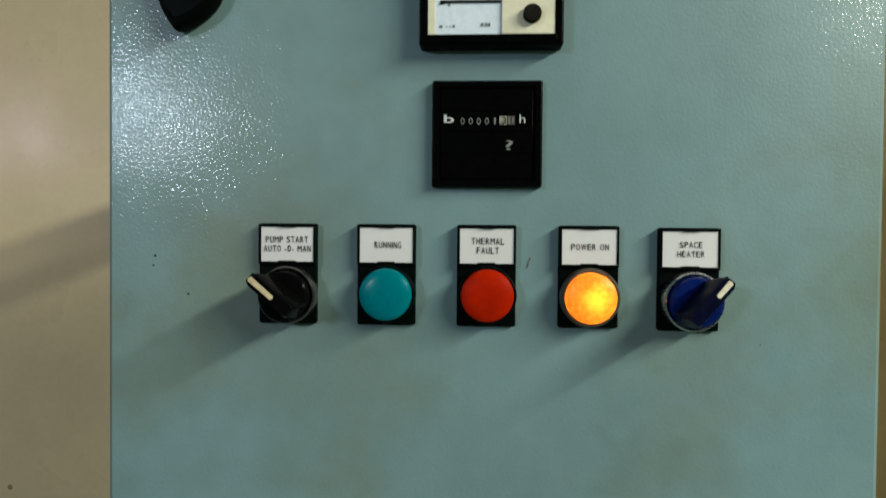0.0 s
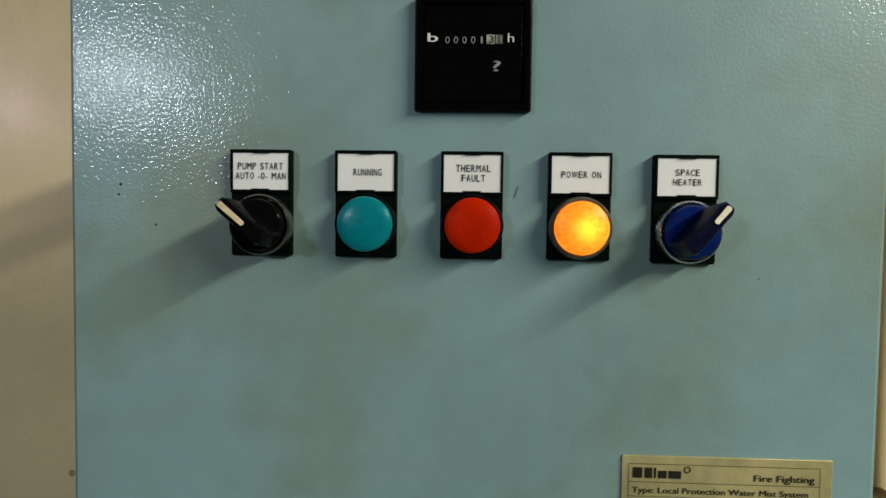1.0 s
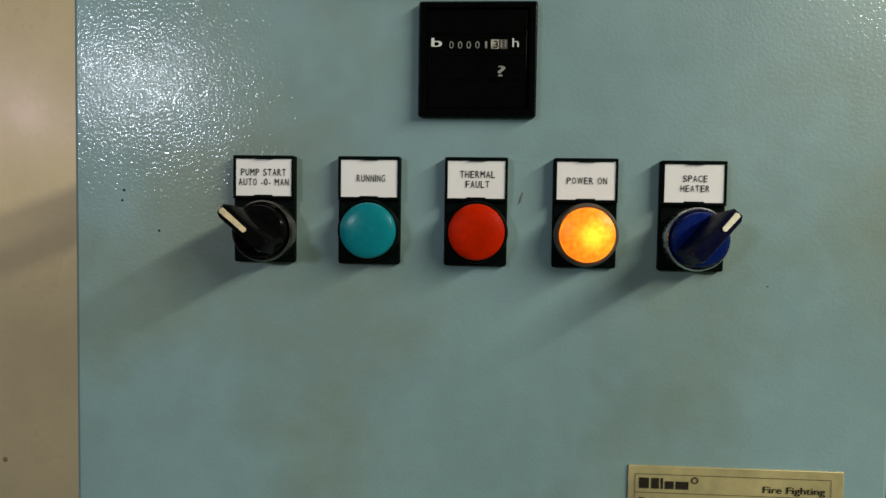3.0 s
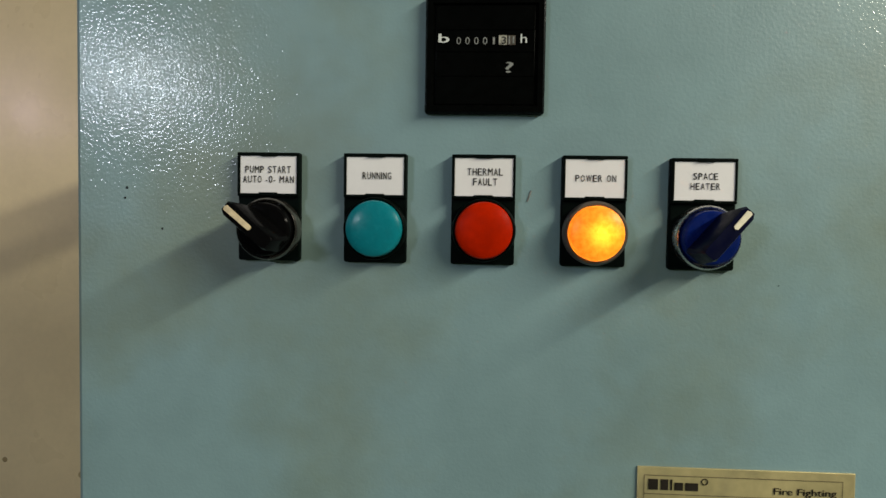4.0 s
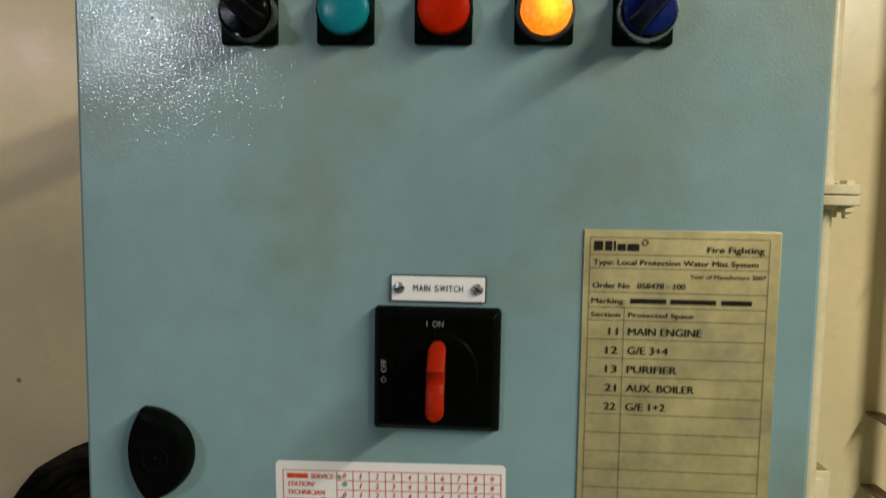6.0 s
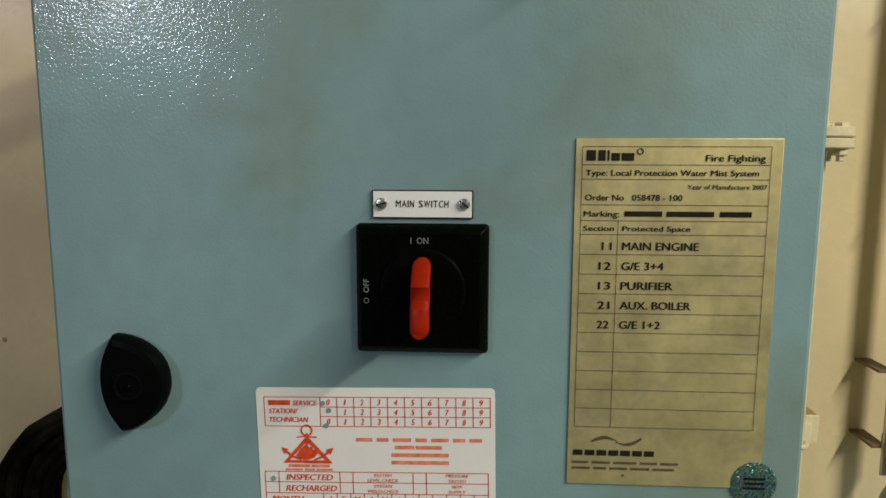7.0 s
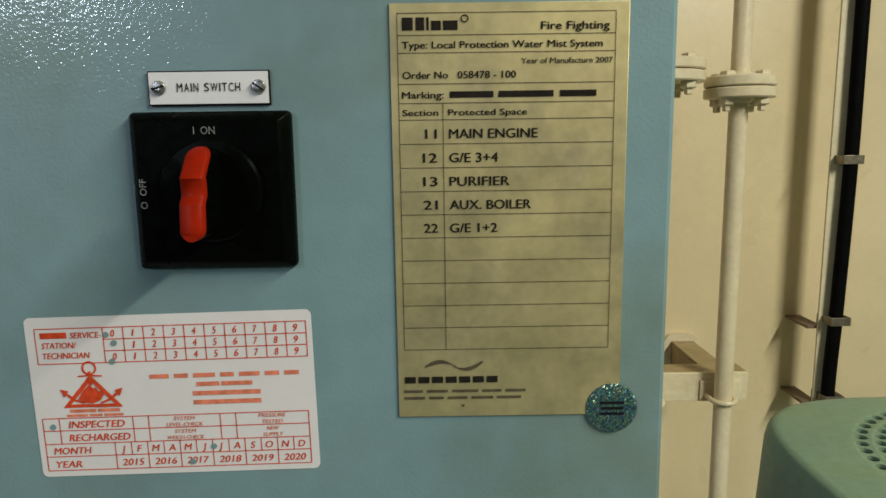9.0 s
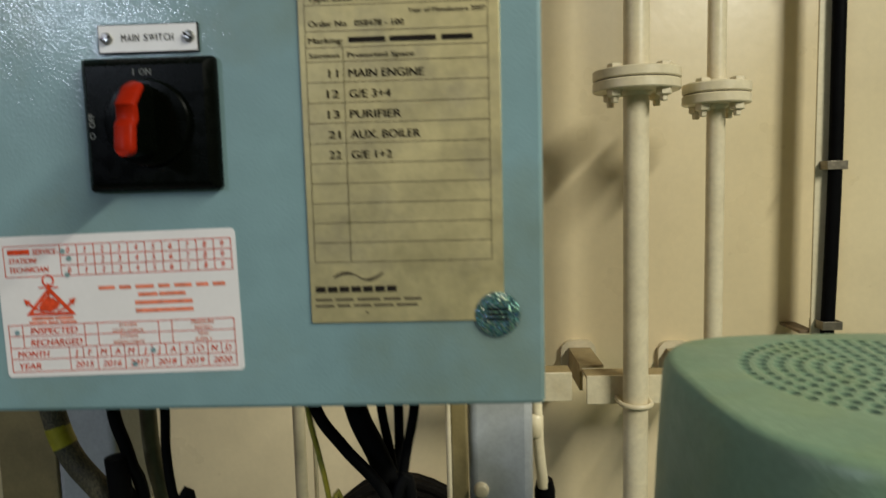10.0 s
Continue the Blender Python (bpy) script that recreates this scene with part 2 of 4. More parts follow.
LIT_LENS, BULB = lit_lens_material(), bulb_material()


# mesh helpers ----------------------------------------------------------------
def thing(name, at, label, category, group="", kind=""):
    ob = new(name)
    ob.empty_display_size = 0.02
    ob.matrix_world = Matrix.Translation(at)
    return tagged(ob, label, category, group, kind)


def to_object(name, me, mat, parent=None, label="", smooth=True):
    me.materials.append(mat)
    ob = new(name, me)
    if parent:
        ob.parent = parent
        up = Matrix.Identity(4)
        chain = parent
        while chain:
            up = chain.matrix_basis @ up
            chain = chain.parent
        ob.matrix_basis = up.inverted() if parent.parent is None else Matrix.Identity(4)
    if label:
        ob["label"] = label
    return ob


def part(name, bm, mat, parent=None, label="", smooth=30):
    bmesh.ops.recalc_face_normals(bm, faces=bm.faces[:])
    limit = radians(smooth)
    flat = bm.faces.layers.int.get("flat")
    for f in bm.faces:
        f.smooth = smooth > 0 and len(f.verts) <= 4 and not (flat and f[flat])
    for e in bm.edges:
        if len(e.link_faces) == 2 and e.calc_face_angle(0) > limit:
            e.smooth = False
    me = bpy.data.meshes.new(name)
    bm.to_mesh(me)
    bm.free()
    return to_object(name, me, mat, parent, label)


def box(bm, x0, x1, y0, y1, z0, z1, bevel=0.0, seg=2):
    m = Matrix.LocRotScale(((x0 + x1) / 2, (y0 + y1) / 2, (z0 + z1) / 2), None, (x1 - x0, y1 - y0, z1 - z0))
    flat = bm.faces.layers.int.get("flat") or bm.faces.layers.int.new("flat")
    count = len(bm.faces)
    geo = bmesh.ops.create_cube(bm, size=1.0, matrix=m)
    if bevel:
        edges = list({e for v in geo["verts"] for e in v.link_edges})
        bmesh.ops.bevel(bm, geom=edges, offset=bevel, segments=seg, profile=0.5, affect="EDGES")
    for f in list(bm.faces)[count:]:
        f.normal_update()
        if max(abs(c) for c in f.normal) > 0.9999:
            f[flat] = 1
    return bm


def bm_box(*a, **k):
    return box(bmesh.new(), *a, **k)


def loft(bm, rings, cap0=True, cap1=True):
    """Skin between rings of equally many points."""
    vs = [[bm.verts.new(p) for p in ring] for ring in rings]
    n = len(vs[0])
    for a, b in zip(vs, vs[1:]):
        for i in range(n):
            bm.faces.new((a[i], a[(i + 1) % n], b[(i + 1) % n], b[i]))
    if cap0:
        bm.faces.new(vs[0][::-1])
    if cap1:
        bm.faces.new(vs[-1])
    return bm


def round_rect(cx, cz, w, h, r, n=4):
    pts = []
    for k, (sx, sz) in enumerate(((1, 1), (-1, 1), (-1, -1), (1, -1))):
        for i in range(n + 1):
            a = radians(90 * k + 90 * i / n)
            pts.append((cx + sx * (w / 2 - r) + r * math.cos(a), cz + sz * (h / 2 - r) + r * math.sin(a)))
    return pts


def plate(bm, cx, cz, w, h, r, layers, n=4):
    """A rounded plate facing the room; layers are (y, inset)."""
    return loft(bm, [[(x, y, z) for x, z in round_rect(cx, cz, w - 2 * i, h - 2 * i, max(r - i, 0.0002), n)] for y, i in layers])


def lathe(bm, centre, profile, axis="y", n=40, cap0=True, cap1=True):
    """Rings (radius, distance along the axis) about a centre."""
    cx, cy, cz = centre
    rings = []
    for r, d in profile:
        ring = []
        for i in range(n):
            a = 2 * math.pi * i / n
            c, s = r * math.cos(a), r * math.sin(a)
            ring.append((cx + c, cy + d, cz + s) if axis == "y" else (cx + c, cy + s, cz + d) if axis == "z" else (cx + d, cy + c, cz + s))
        rings.append(ring)
    return loft(bm, rings, cap0, cap1)


def curve_points(pts, steps=8):
    """A smooth line through the points."""
    p = [Vector(q) for q in pts]
    p = [p[0] * 2 - p[1]] + p + [p[-1] * 2 - p[-2]]
    out = []
    for i in range(1, len(p) - 2):
        for k in range(steps):
            t = k / steps
            a, b, c, d = p[i - 1], p[i], p[i + 1], p[i + 2]
            out.append(0.5 * (2 * b + (c - a) * t + (2 * a - 5 * b + 4 * c - d) * t * t + (3 * b - a - 3 * c + d) * t ** 3))
    return out + [p[-2]]


def tube(bm, pts, r, n=14, steps=8, smooth_line=True):
    line = curve_points(pts, steps) if smooth_line and len(pts) > 2 else [Vector(q) for q in pts]
    rings, side = [], None
    for i, q in enumerate(line):
        d = (line[min(i + 1, len(line) - 1)] - line[max(i - 1, 0)]).normalized()
        if side is None:
            side = d.cross(Vector((0, 1, 0)))
            side = (side if side.length > 0.1 else d.cross(Vector((1, 0, 0)))).normalized()
        side = (side - d * side.dot(d)).normalized()
        up = d.cross(side)
        rings.append([q + r * (math.cos(2 * math.pi * k / n) * side + math.sin(2 * math.pi * k / n) * up) for k in range(n)])
    return loft(bm, rings)


def text_mesh(body, bold, shear, space=1.0):
    cu = bpy.data.curves.new("lettering", "FONT")
    cu.body, cu.size, cu.shear, cu.resolution_u, cu.space_character = body, 1.0, shear, 3, space
    ob = bpy.data.objects.new("lettering", cu)
    scene.collection.objects.link(ob)
    dg = bpy.context.evaluated_depsgraph_get()
    me = bpy.data.meshes.new_from_object(ob.evaluated_get(dg))
    bpy.data.objects.remove(ob), bpy.data.curves.remove(cu)
    me.materials.clear()
    if bold:
        bm = bmesh.new()
        bm.from_mesh(me)
        first = bm.verts[:] + bm.edges[:] + bm.faces[:]
        for k, dx in enumerate((-bold, bold)):
            made = bmesh.ops.duplicate(bm, geom=first)["geom"]
            for v in made:
                if isinstance(v, bmesh.types.BMVert):
                    v.co.x += dx
                    v.co.z += 0.01 * (k + 1)
        bm.to_mesh(me)
        bm.free()
    return me


CAP = 0.729


def letter(body, x, z, y, height, mat, parent, width=None, align="left", bold=0.0, shear=0.0, turn=0.0, about=None, upright=0.0, name="lettering"):
    """Flat printing on a face that looks to -y. x is its left end, middle or right end, z its foot."""
    me = text_mesh(body, bold, shear, 1.12 if body == "11" else 1.0)
    co = np.empty(len(me.vertices) * 3)
    me.vertices.foreach_get("co", co)
    co = co.reshape(-1, 3)
    lo, hi = co[:, 0].min(), co[:, 0].max()
    sz = height / CAP
    sx = width / (hi - lo) if width else sz
    if align == "left":
        off = -lo
    elif align == "right":
        off = -hi
    else:
        off = -(lo + hi) / 2
    p = np.stack([(co[:, 0] + off) * sx, co[:, 1] * sz], 1)
    if upright:
        a = radians(upright)
        p = p @ np.array([[math.cos(a), math.sin(a)], [-math.sin(a), math.cos(a)]])
    p += (x, z)
    if turn:
        a = radians(turn)
        p = (p - about) @ np.array([[math.cos(a), math.sin(a)], [-math.sin(a), math.cos(a)]]) + about
    me.vertices.foreach_set("co", np.stack([p[:, 0], y - co[:, 2] * 0.003, p[:, 1]], 1).ravel())
    me.update()
    return to_object(name, me, mat, parent)


def pitched(body, x, z, y, height, width, mat, parent):
    """One line of narrow, evenly spaced capitals, centred on x."""
    unit = {" ": 0.62, "I": 0.42, "-": 0.62, "M": 1.12, "W": 1.3}
    total = sum(unit.get(ch, 1.0) for ch in body) - 0.24
    pitch, at = width / total, x - width / 2
    bm = bmesh.new()
    for ch in body:
        step = unit.get(ch, 1.0)
        if ch != " ":
            me = text_mesh(ch, 0.007, 0.0)
            n0 = len(bm.verts)
            bm.from_mesh(me)
            bm.verts.ensure_lookup_table()
            vs = bm.verts[n0:]
            lo, hi = min(v.co.x for v in vs), max(v.co.x for v in vs)
            low, top = min(v.co.y for v in vs), max(v.co.y for v in vs)
            w = pitch * (step - 0.24)
            for v in vs:
                u = (v.co.x - lo) / (hi - lo) * w
                k = v.co.y / CAP * height if ch == "-" else (v.co.y - low) / (top - low) * height
                v.co = (at + u, y - v.co.z * 0.003, z + k)
            bpy.data.meshes.remove(me)
        at += pitch * step
    return part("lettering", bm, mat, parent)


def flat_bars(rects, y, turn=0.0, about=(0, 0)):
    """Thin printed rectangles (x0, x1, z0, z1)."""
    bm = bmesh.new()
    a = radians(turn)
    for x0, x1, z0, z1 in rects:
        vs = []
        for x, z in ((x0, z0), (x1, z0), (x1, z1), (x0, z1)):
            dx, dz = x - about[0], z - about[1]
            vs.append(bm.verts.new((about[0] + dx * math.cos(a) - dz * math.sin(a), y, about[1] + dx * math.sin(a) + dz * math.cos(a))))
        bm.faces.new(vs)
    return bm


def strokes(name, rects, y, mat, parent, turn=0.0, about=(0, 0)):
    for r in rects:
        part(name, flat_bars([r], y, turn, about), mat, parent)


def hline(x0, x1, z, w=0.00024):
    return (x0, x1, z - w / 2, z + w / 2)


def vline(x, z0, z1, w=0.00024):
    return (x - w / 2, x + w / 2, z0, z1)


def word_bars(x0, x1, z, h, words, rng):
    """Unreadable words: one bar a word, uneven lengths."""
    lens = [rng.uniform(0.6, 1.4) for _ in range(words)]
    gap = (x1 - x0) * 0.035
    unit = ((x1 - x0) - gap * (words - 1)) / sum(lens)
    out, x = [], x0
    for k in lens:
        out.append((x, x + unit * k, z, z + h))
        x += unit * k + gap
    return out


# the room --------------------------------------------------------------------
WX0, WX1, WY0, WY1, CEIL = -3.0, 2.8, -4.6, 1.04, 2.5
wall_behind = tagged(part("wall_north", bm_box(WX0 - 0.1, WX1 + 0.1, WY1, WY1 + 0.1, 0, CEIL), WALL), "cream painted steel bulkhead behind the pipes", "wall", kind="structure")
# Three unseen bulkheads, darkened so that little light bounces off them.
tagged(part("wall_south", bm_box(WX0 - 0.1, WX1 + 0.1, WY0 - 0.1, WY0, 0, CEIL), LOW_BOUNCE_GREY), "unseen bulkhead, dark grey to keep bounce light low", "wall", kind="structure")
tagged(part("wall_west", bm_box(WX0 - 0.1, WX0, WY0, WY1, 0, CEIL), LOW_BOUNCE_GREY), "unseen bulkhead, dark grey to keep bounce light low", "wall", kind="structure")
tagged(part("wall_east", bm_box(WX1, WX1 + 0.1, WY0, WY1, 0, CEIL), LOW_BOUNCE_GREY), "unseen bulkhead, dark grey to keep bounce light low", "wall", kind="structure")
tagged(part("floor", bm_box(WX0 - 0.1, WX1 + 0.1, WY0 - 0.1, WY1 + 0.1, -0.1, 0), FLOOR), "green painted steel deck", "floor", kind="structure")
tagged(part("ceiling", bm_box(WX0 - 0.1, WX1 + 0.1, WY0 - 0.1, WY1 + 0.1, CEIL, CEIL + 0.1), CEILING), "white painted deckhead", "ceiling", kind="structure")

# the control cabinet -----------------------------------------------------------
cabinet = thing("control_cabinet", (0.2, 0.12, 1.1), "teal textured-enamel steel control cabinet with a closed door", "cabinet")
bm = bmesh.new()
plate(bm, 0.2, 1.4, 0.4, 0.6, 0.003, [(0.019, 0.0), (0.0022, 0.0), (0.0009, 0.0005), (0.0, 0.0022)], n=3)
door = part("door", bm, PAINT, cabinet, "teal enamel door with orange-peel texture")
part("body", bm_box(0.004, 0.396, 0.022, 0.215, 1.103, 1.697, 0.003), PAINT, cabinet)
part("seal", bm_box(0.008, 0.392, 0.0185, 0.0225, 1.108, 1.692), BLACK, cabinet, "black rubber door seal")


# quarter-turn latches
def latch(zc):
    t = thing("door_latch", (0.047, 0, zc), "black plastic leaf-shaped quarter-turn latch on the cabinet door", "latch", "latches on the cabinet door")
    top, bottom = Vector((0.0372, 0.0265)), Vector((0.0405, -0.0265))

    def outline(inset):
        pts = []
        for a, b, bulge in ((top, bottom, 0.0262), (bottom, top, 0.0090)):
            for i in range(18):
                k = (1 - math.cos(math.pi * i / 18)) / 2
                p = a.lerp(b, k)
                n = Vector((-(b - a).y, (b - a).x)).normalized()
                pts.append(p + n * bulge * (1 - abs(2 * k - 1) ** 2.2) ** (0.62 if bulge > 0.02 else 1.0))
        c = Vector((0.047, 0.0))
        return [c + (p - c) * (1 - inset) for p in pts]

    bm = bmesh.new()
    loft(bm, [[(p.x, y, zc + p.y) for p in outline(i)] for y, i in ((0.0, 0.05), (-0.003, 0.0), (-0.0085, 0.0), (-0.0115, 0.06), (-0.0125, 0.2))])
    part("wing", bm, BLACK, t)
    part("lock_ring", lathe(bmesh.new(), (0.0465, -0.0122, zc), [(0.0082, 0.001), (0.0082, -0.0012), (0.0070, -0.0018), (0.0062, -0.0012), (0.0058, 0.0004)], n=28), GLOSS_BLACK, t)
    key = part("lock_core", lathe(bmesh.new(), (0.0465, -0.0128, zc), [(0.0058, 0.0008), (0.0056, -0.0002), (0.004, -0.0005)], n=24), GLOSS_BLACK, t)
    part("key_stub", lathe(bmesh.new(), (0.0467, -0.0126, zc), [(0.0019, 0.0), (0.0019, -0.0014), (0.0013, -0.0020)], n=16), METER_BLACK, t, "worn black lock pin")
    return t


latch(1.1985)
latch(1.6015)


# devices of the button row -----------------------------------------------------
def legend(t, cx, lines, drop=0.0, high=0.0033):
    bm = bmesh.new()
    plate(bm, cx - 0.0005, 1.4496 - drop, 0.0302, 0.0522, 0.0012, [(0.0, 0.0), (-0.0028, 0.0), (-0.0036, 0.0006)], n=3)
    part("legend_holder", bm, HOLDER, t)
    # raised frame round the card
    x0, x1, z0, z1 = cx - 0.0155, cx + 0.0145, 1.4545 - drop, 1.4754 - drop
    bm = bmesh.new()
    box(bm, x0, x1, -0.0056, -0.0034, z1 - 0.0016, z1, 0.0004)
    box(bm, x0, x1, -0.0056, -0.0034, z0, z0 + 0.0014, 0.0004)
    box(bm, x0, x0 + 0.0014, -0.0055, -0.0034, z0 + 0.0014, z1 - 0.0016, 0.0004)
    box(bm, x1 - 0.0012, x1, -0.0055, -0.0034, z0 + 0.0014, z1 - 0.0016, 0.0004)
    box(bm, cx - 0.005, cx + 0.004, -0.0060, -0.0034, z0 + 0.0004, z0 + 0.0019, 0.0003)
    box(bm, cx - 0.004, cx + 0.004, -0.0060, -0.0034, z1 - 0.0018, z1 - 0.0006, 0.0003)
    part("card_frame", bm, HOLDER, t)
    card = part("legend_card", bm_box(x0 + 0.0013, x1 - 0.0011, -0.0049, -0.0032, z0 + 0.0013, z1 - 0.0015), CARD, t, "white legend card")
    for body, x, z, w in lines:
        pitched(body, x, z - 0.0004 - drop, -0.0052, high, w, INK, card)


def indicator(cx, lines, label, lens_mat, ring_mat):
    t = thing("indicator_lamp", (cx, 0, 1.44), label, "indicator lamp", "devices of the button row")
    legend(t, cx, lines)
    c = (cx, 0, 1.4398)
    part("bezel", lathe(bmesh.new(), c, [(0.0150, -0.003), (0.0150, -0.0075), (0.0146, -0.0090), (0.0140, -0.0094), (0.0136, -0.0088), (0.0135, -0.004)], n=48), ring_mat, t)
    prof = [(0.0134, -0.0042), (0.0134, -0.0102), (0.0131, -0.0118)] + [(0.0131 * math.cos(a), -0.0118 - 0.0026 * math.sin(a)) for a in (0.25, 0.5, 0.75, 1.0, 1.25, 1.45)]
    part("lens", lathe(bmesh.new(), c, prof, n=48), lens_mat, t)
    return t


indicator(0.1508, [("RUNNING", 0.1513, 1.4637, 0.0137)], "unlit teal-green round indicator lamp in a black holder", GREEN_LENS, HOLDER)
indicator(0.2024, [("THERMAL", 0.2026, 1.4661, 0.0166), ("FAULT", 0.2026, 1.4614, 0.0113)], "unlit red round indicator lamp in a black holder", RED_LENS, HOLDER)

# the lit one: a thin lens with a bulb inside
CX = 0.2542
lamp = thing("indicator_lamp", (CX, 0, 1.44), "lit orange round indicator lamp in a black holder", "indicator lamp", "devices of the button row")
legend(lamp, CX, [("POWER ON", CX - 0.0001, 1.4637, 0.0188)], 0.0, 0.0031)
part("bezel", lathe(bmesh.new(), (CX, 0, 1.4393), [(0.0151, -0.003), (0.0151, -0.0070), (0.0147, -0.0086), (0.0140, -0.0098), (0.0131, -0.0098), (0.0129, -0.004)], n=48), DULL_RING, lamp, "dull brown-grey bezel ring")
prof = [(0.0128, -0.0042), (0.0128, -0.0112), (0.0125, -0.0128)] + [(0.0125 * math.cos(a), -0.0128 - 0.0028 * math.sin(a)) for a in (0.25, 0.5, 0.75, 1.0, 1.25, 1.5)]
lit_lens = part("lens", lathe(bmesh.new(), (CX, 0, 1.4393), prof, n=48, cap0=False), LIT_LENS, lamp, "glowing orange lens")
part("bulb", lathe(bmesh.new(), (CX + 0.0022, -0.0092, 1.4393), [(0.0001, -0.0026), (0.0016, -0.002), (0.0026, 0.0), (0.0016, 0.002), (0.0001, 0.0026)], n=16), BULB, lit_lens, "glowing bulb")


def selector(cx, cz, lines, angle, label, base_mat, lever_mat, ring_mat, line_from, line_to, line_mat, drop=0.0):
    t = thing("selector_switch", (cx, 0, 1.44), label, "switch", "devices of the button row")
    legend(t, cx, lines, drop, 0.0030 if drop else 0.0033)
    c = (cx + 0.0005, 0, cz - drop)
    part("bezel", lathe(bmesh.new(), c, [(0.0149, -0.003), (0.0149, -0.0088), (0.0147, -0.0104), (0.0141, -0.0112), (0.0134, -0.0106), (0.0131, -0.006)], n=48), ring_mat, t)
    knob = part("knob", lathe(bmesh.new(), c, [(0.0127, -0.005), (0.0127, -0.0135), (0.0122, -0.0150), (0.0114, -0.0156), (0.004, -0.0160)], n=48), base_mat, t)
    a = radians(angle)
    u, v = Vector((math.cos(a), math.sin(a))), Vector((-math.sin(a), math.cos(a)))

    def ring_at(y, back, front, w0, w1):
        pts = []
        for s, w in ((-back, w0 * 0.75), (-back + 0.0016, w0), (0.0, w0), (front - 0.0022, w1), (front, w1 * 0.6)):
            pts.append((s, w))
        full = [(s, w) for s, w in pts] + [(s, -w) for s, w in pts[::-1]]
        return [(c[0] + u.x * s + v.x * w, y, c[2] + u.y * s + v.y * w) for s, w in full]

    bm = bmesh.new()
    loft(bm, [ring_at(-0.0145, 0.0122, 0.0122, 0.0054, 0.0048), ring_at(-0.020, 0.0118, 0.0144, 0.0044, 0.0041),
              ring_at(-0.0295, 0.0108, 0.0164, 0.0039, 0.0038), ring_at(-0.0318, 0.0100, 0.0158, 0.0031, 0.0031)])
    lever = part("lever", bm, lever_mat, knob)
    bm = bmesh.new()
    p0, p1 = line_from, line_to
    ring = [(s, w) for s, w in ((p0, -0.0011), (p1, -0.0013), (p1 + 0.0006, 0), (p1, 0.0013), (p0, 0.0011), (p0 - 0.0006, 0))]
    loft(bm, [[(c[0] + u.x * s + v.x * w, y, c[2] + u.y * s + v.y * w) for s, w in ring] for y in (-0.0312, -0.0324)])
    part("pointer_line", bm, line_mat, knob, "ivory pointer line")
    return t


selector(0.0991, 1.4388, [("PUMP START", 0.0986, 1.4661, 0.0222), ("AUTO -0- MAN", 0.0988, 1.4614, 0.0247)], 139.5,
         "black three-position selector switch with an ivory pointer line", GLOSS_BLACK, GLOSS_BLACK, DARK_CHROME, 0.0008, 0.0150, WORN_LINE)
selector(0.3043, 1.4388, [("SPACE", 0.3042, 1.4660, 0.0112), ("HEATER", 0.3042, 1.4614, 0.0134)], 50.0,
         "blue selector switch with a chrome ring and ivory pointer", BLUE, DEEP_BLUE, CHROME, 0.0062, 0.0148, IVORY, 0.0007)

# hour meter ----------------------------------------------------------------------
hm = thing("hour_meter", (0.2015, 0, 1.522), "black square running-hours meter with a counter", "hour meter")
bm = bmesh.new()
plate(bm, 0.2015, 1.522, 0.0562, 0.0545, 0.0012, [(0.0, 0.0), (-0.0035, 0.0), (-0.0052, 0.0010), (-0.0052, 0.0034), (-0.0036, 0.0040)], n=3)
part("housing", bm, METER_BLACK, hm)
panel = part("face", bm_box(0.1783, 0.2247, -0.0042, -0.0034, 1.4990, 1.5450, 0.0003), METER_BLACK, hm, "flat black face")
for z in (1.5125, 1.5238, 1.5340):
    part("rib", bm_box(0.1785, 0.2245, -0.0046, -0.0042, z - 0.0003, z + 0.0003), METER_BLACK, hm)
letter("b", 0.1795, 1.5276, -0.0046, 0.0044, WHITE_INK, panel, width=0.0052, bold=0.018)
letter("h", 0.2179, 1.5275, -0.0046, 0.0044, WHITE_INK, panel, width=0.0030)
letter("?", 0.2111, 1.5138, -0.0045, 0.0052, GREY_INK, panel, width=0.0038, bold=0.012)
wheels = part("counter", bm_box(0.1871, 0.2159, -0.0044, -0.0036, 1.5262, 1.5312), METER_BLACK, hm)
for k, d in enumerate("00001"):
    letter(d, 0.1891 + 0.0041 * k, 1.5268, -0.0047, 0.0035, GREY_INK, wheels, width=0.0021 if d == "0" else 0.0009, align="centre")
pale = part("last_wheel", bm_box(0.2078, 0.2116, -0.0047, -0.0038, 1.5266, 1.5310), PALE_WHEEL, hm, "pale worn tenths wheel")
letter("3", 0.2102, 1.5270, -0.0050, 0.0035, INK, pale, width=0.0020, align="centre")
worn = part("last_wheel", bm_box(0.2119, 0.2156, -0.0046, -0.0038, 1.5266, 1.5310), DULL_RING, hm, "dim worn hundredths wheel")
strokes("worn_mark", [(0.2124, 0.2130, 1.5270, 1.5306), (0.2142, 0.2150, 1.5272, 1.5304)], -0.0049, GREY_INK, worn)

# ammeter ---------------------------------------------------------------------------
am = thing("panel_meter", (0.203, 0, 1.599), "black-framed square panel ammeter with a white dial", "meter")
bm = bmesh.new()
plate(bm, 0.203, 1.600, 0.072, 0.0695, 0.0012, [(0.0, 0.0), (-0.010, 0.0), (-0.0122, 0.0012), (-0.0122, 0.0040), (-0.0100, 0.0046)], n=3)
part("frame", bm, METER_BLACK, am)
part("lower_bar", bm_box(0.1705, 0.2355, -0.0124, -0.0085, 1.5662, 1.5702, 0.0004), METER_BLACK, am)
dial = part("dial", bm_box(0.1714, 0.2080, -0.0104, -0.009, 1.5703, 1.631), DIAL, am, "white dial")
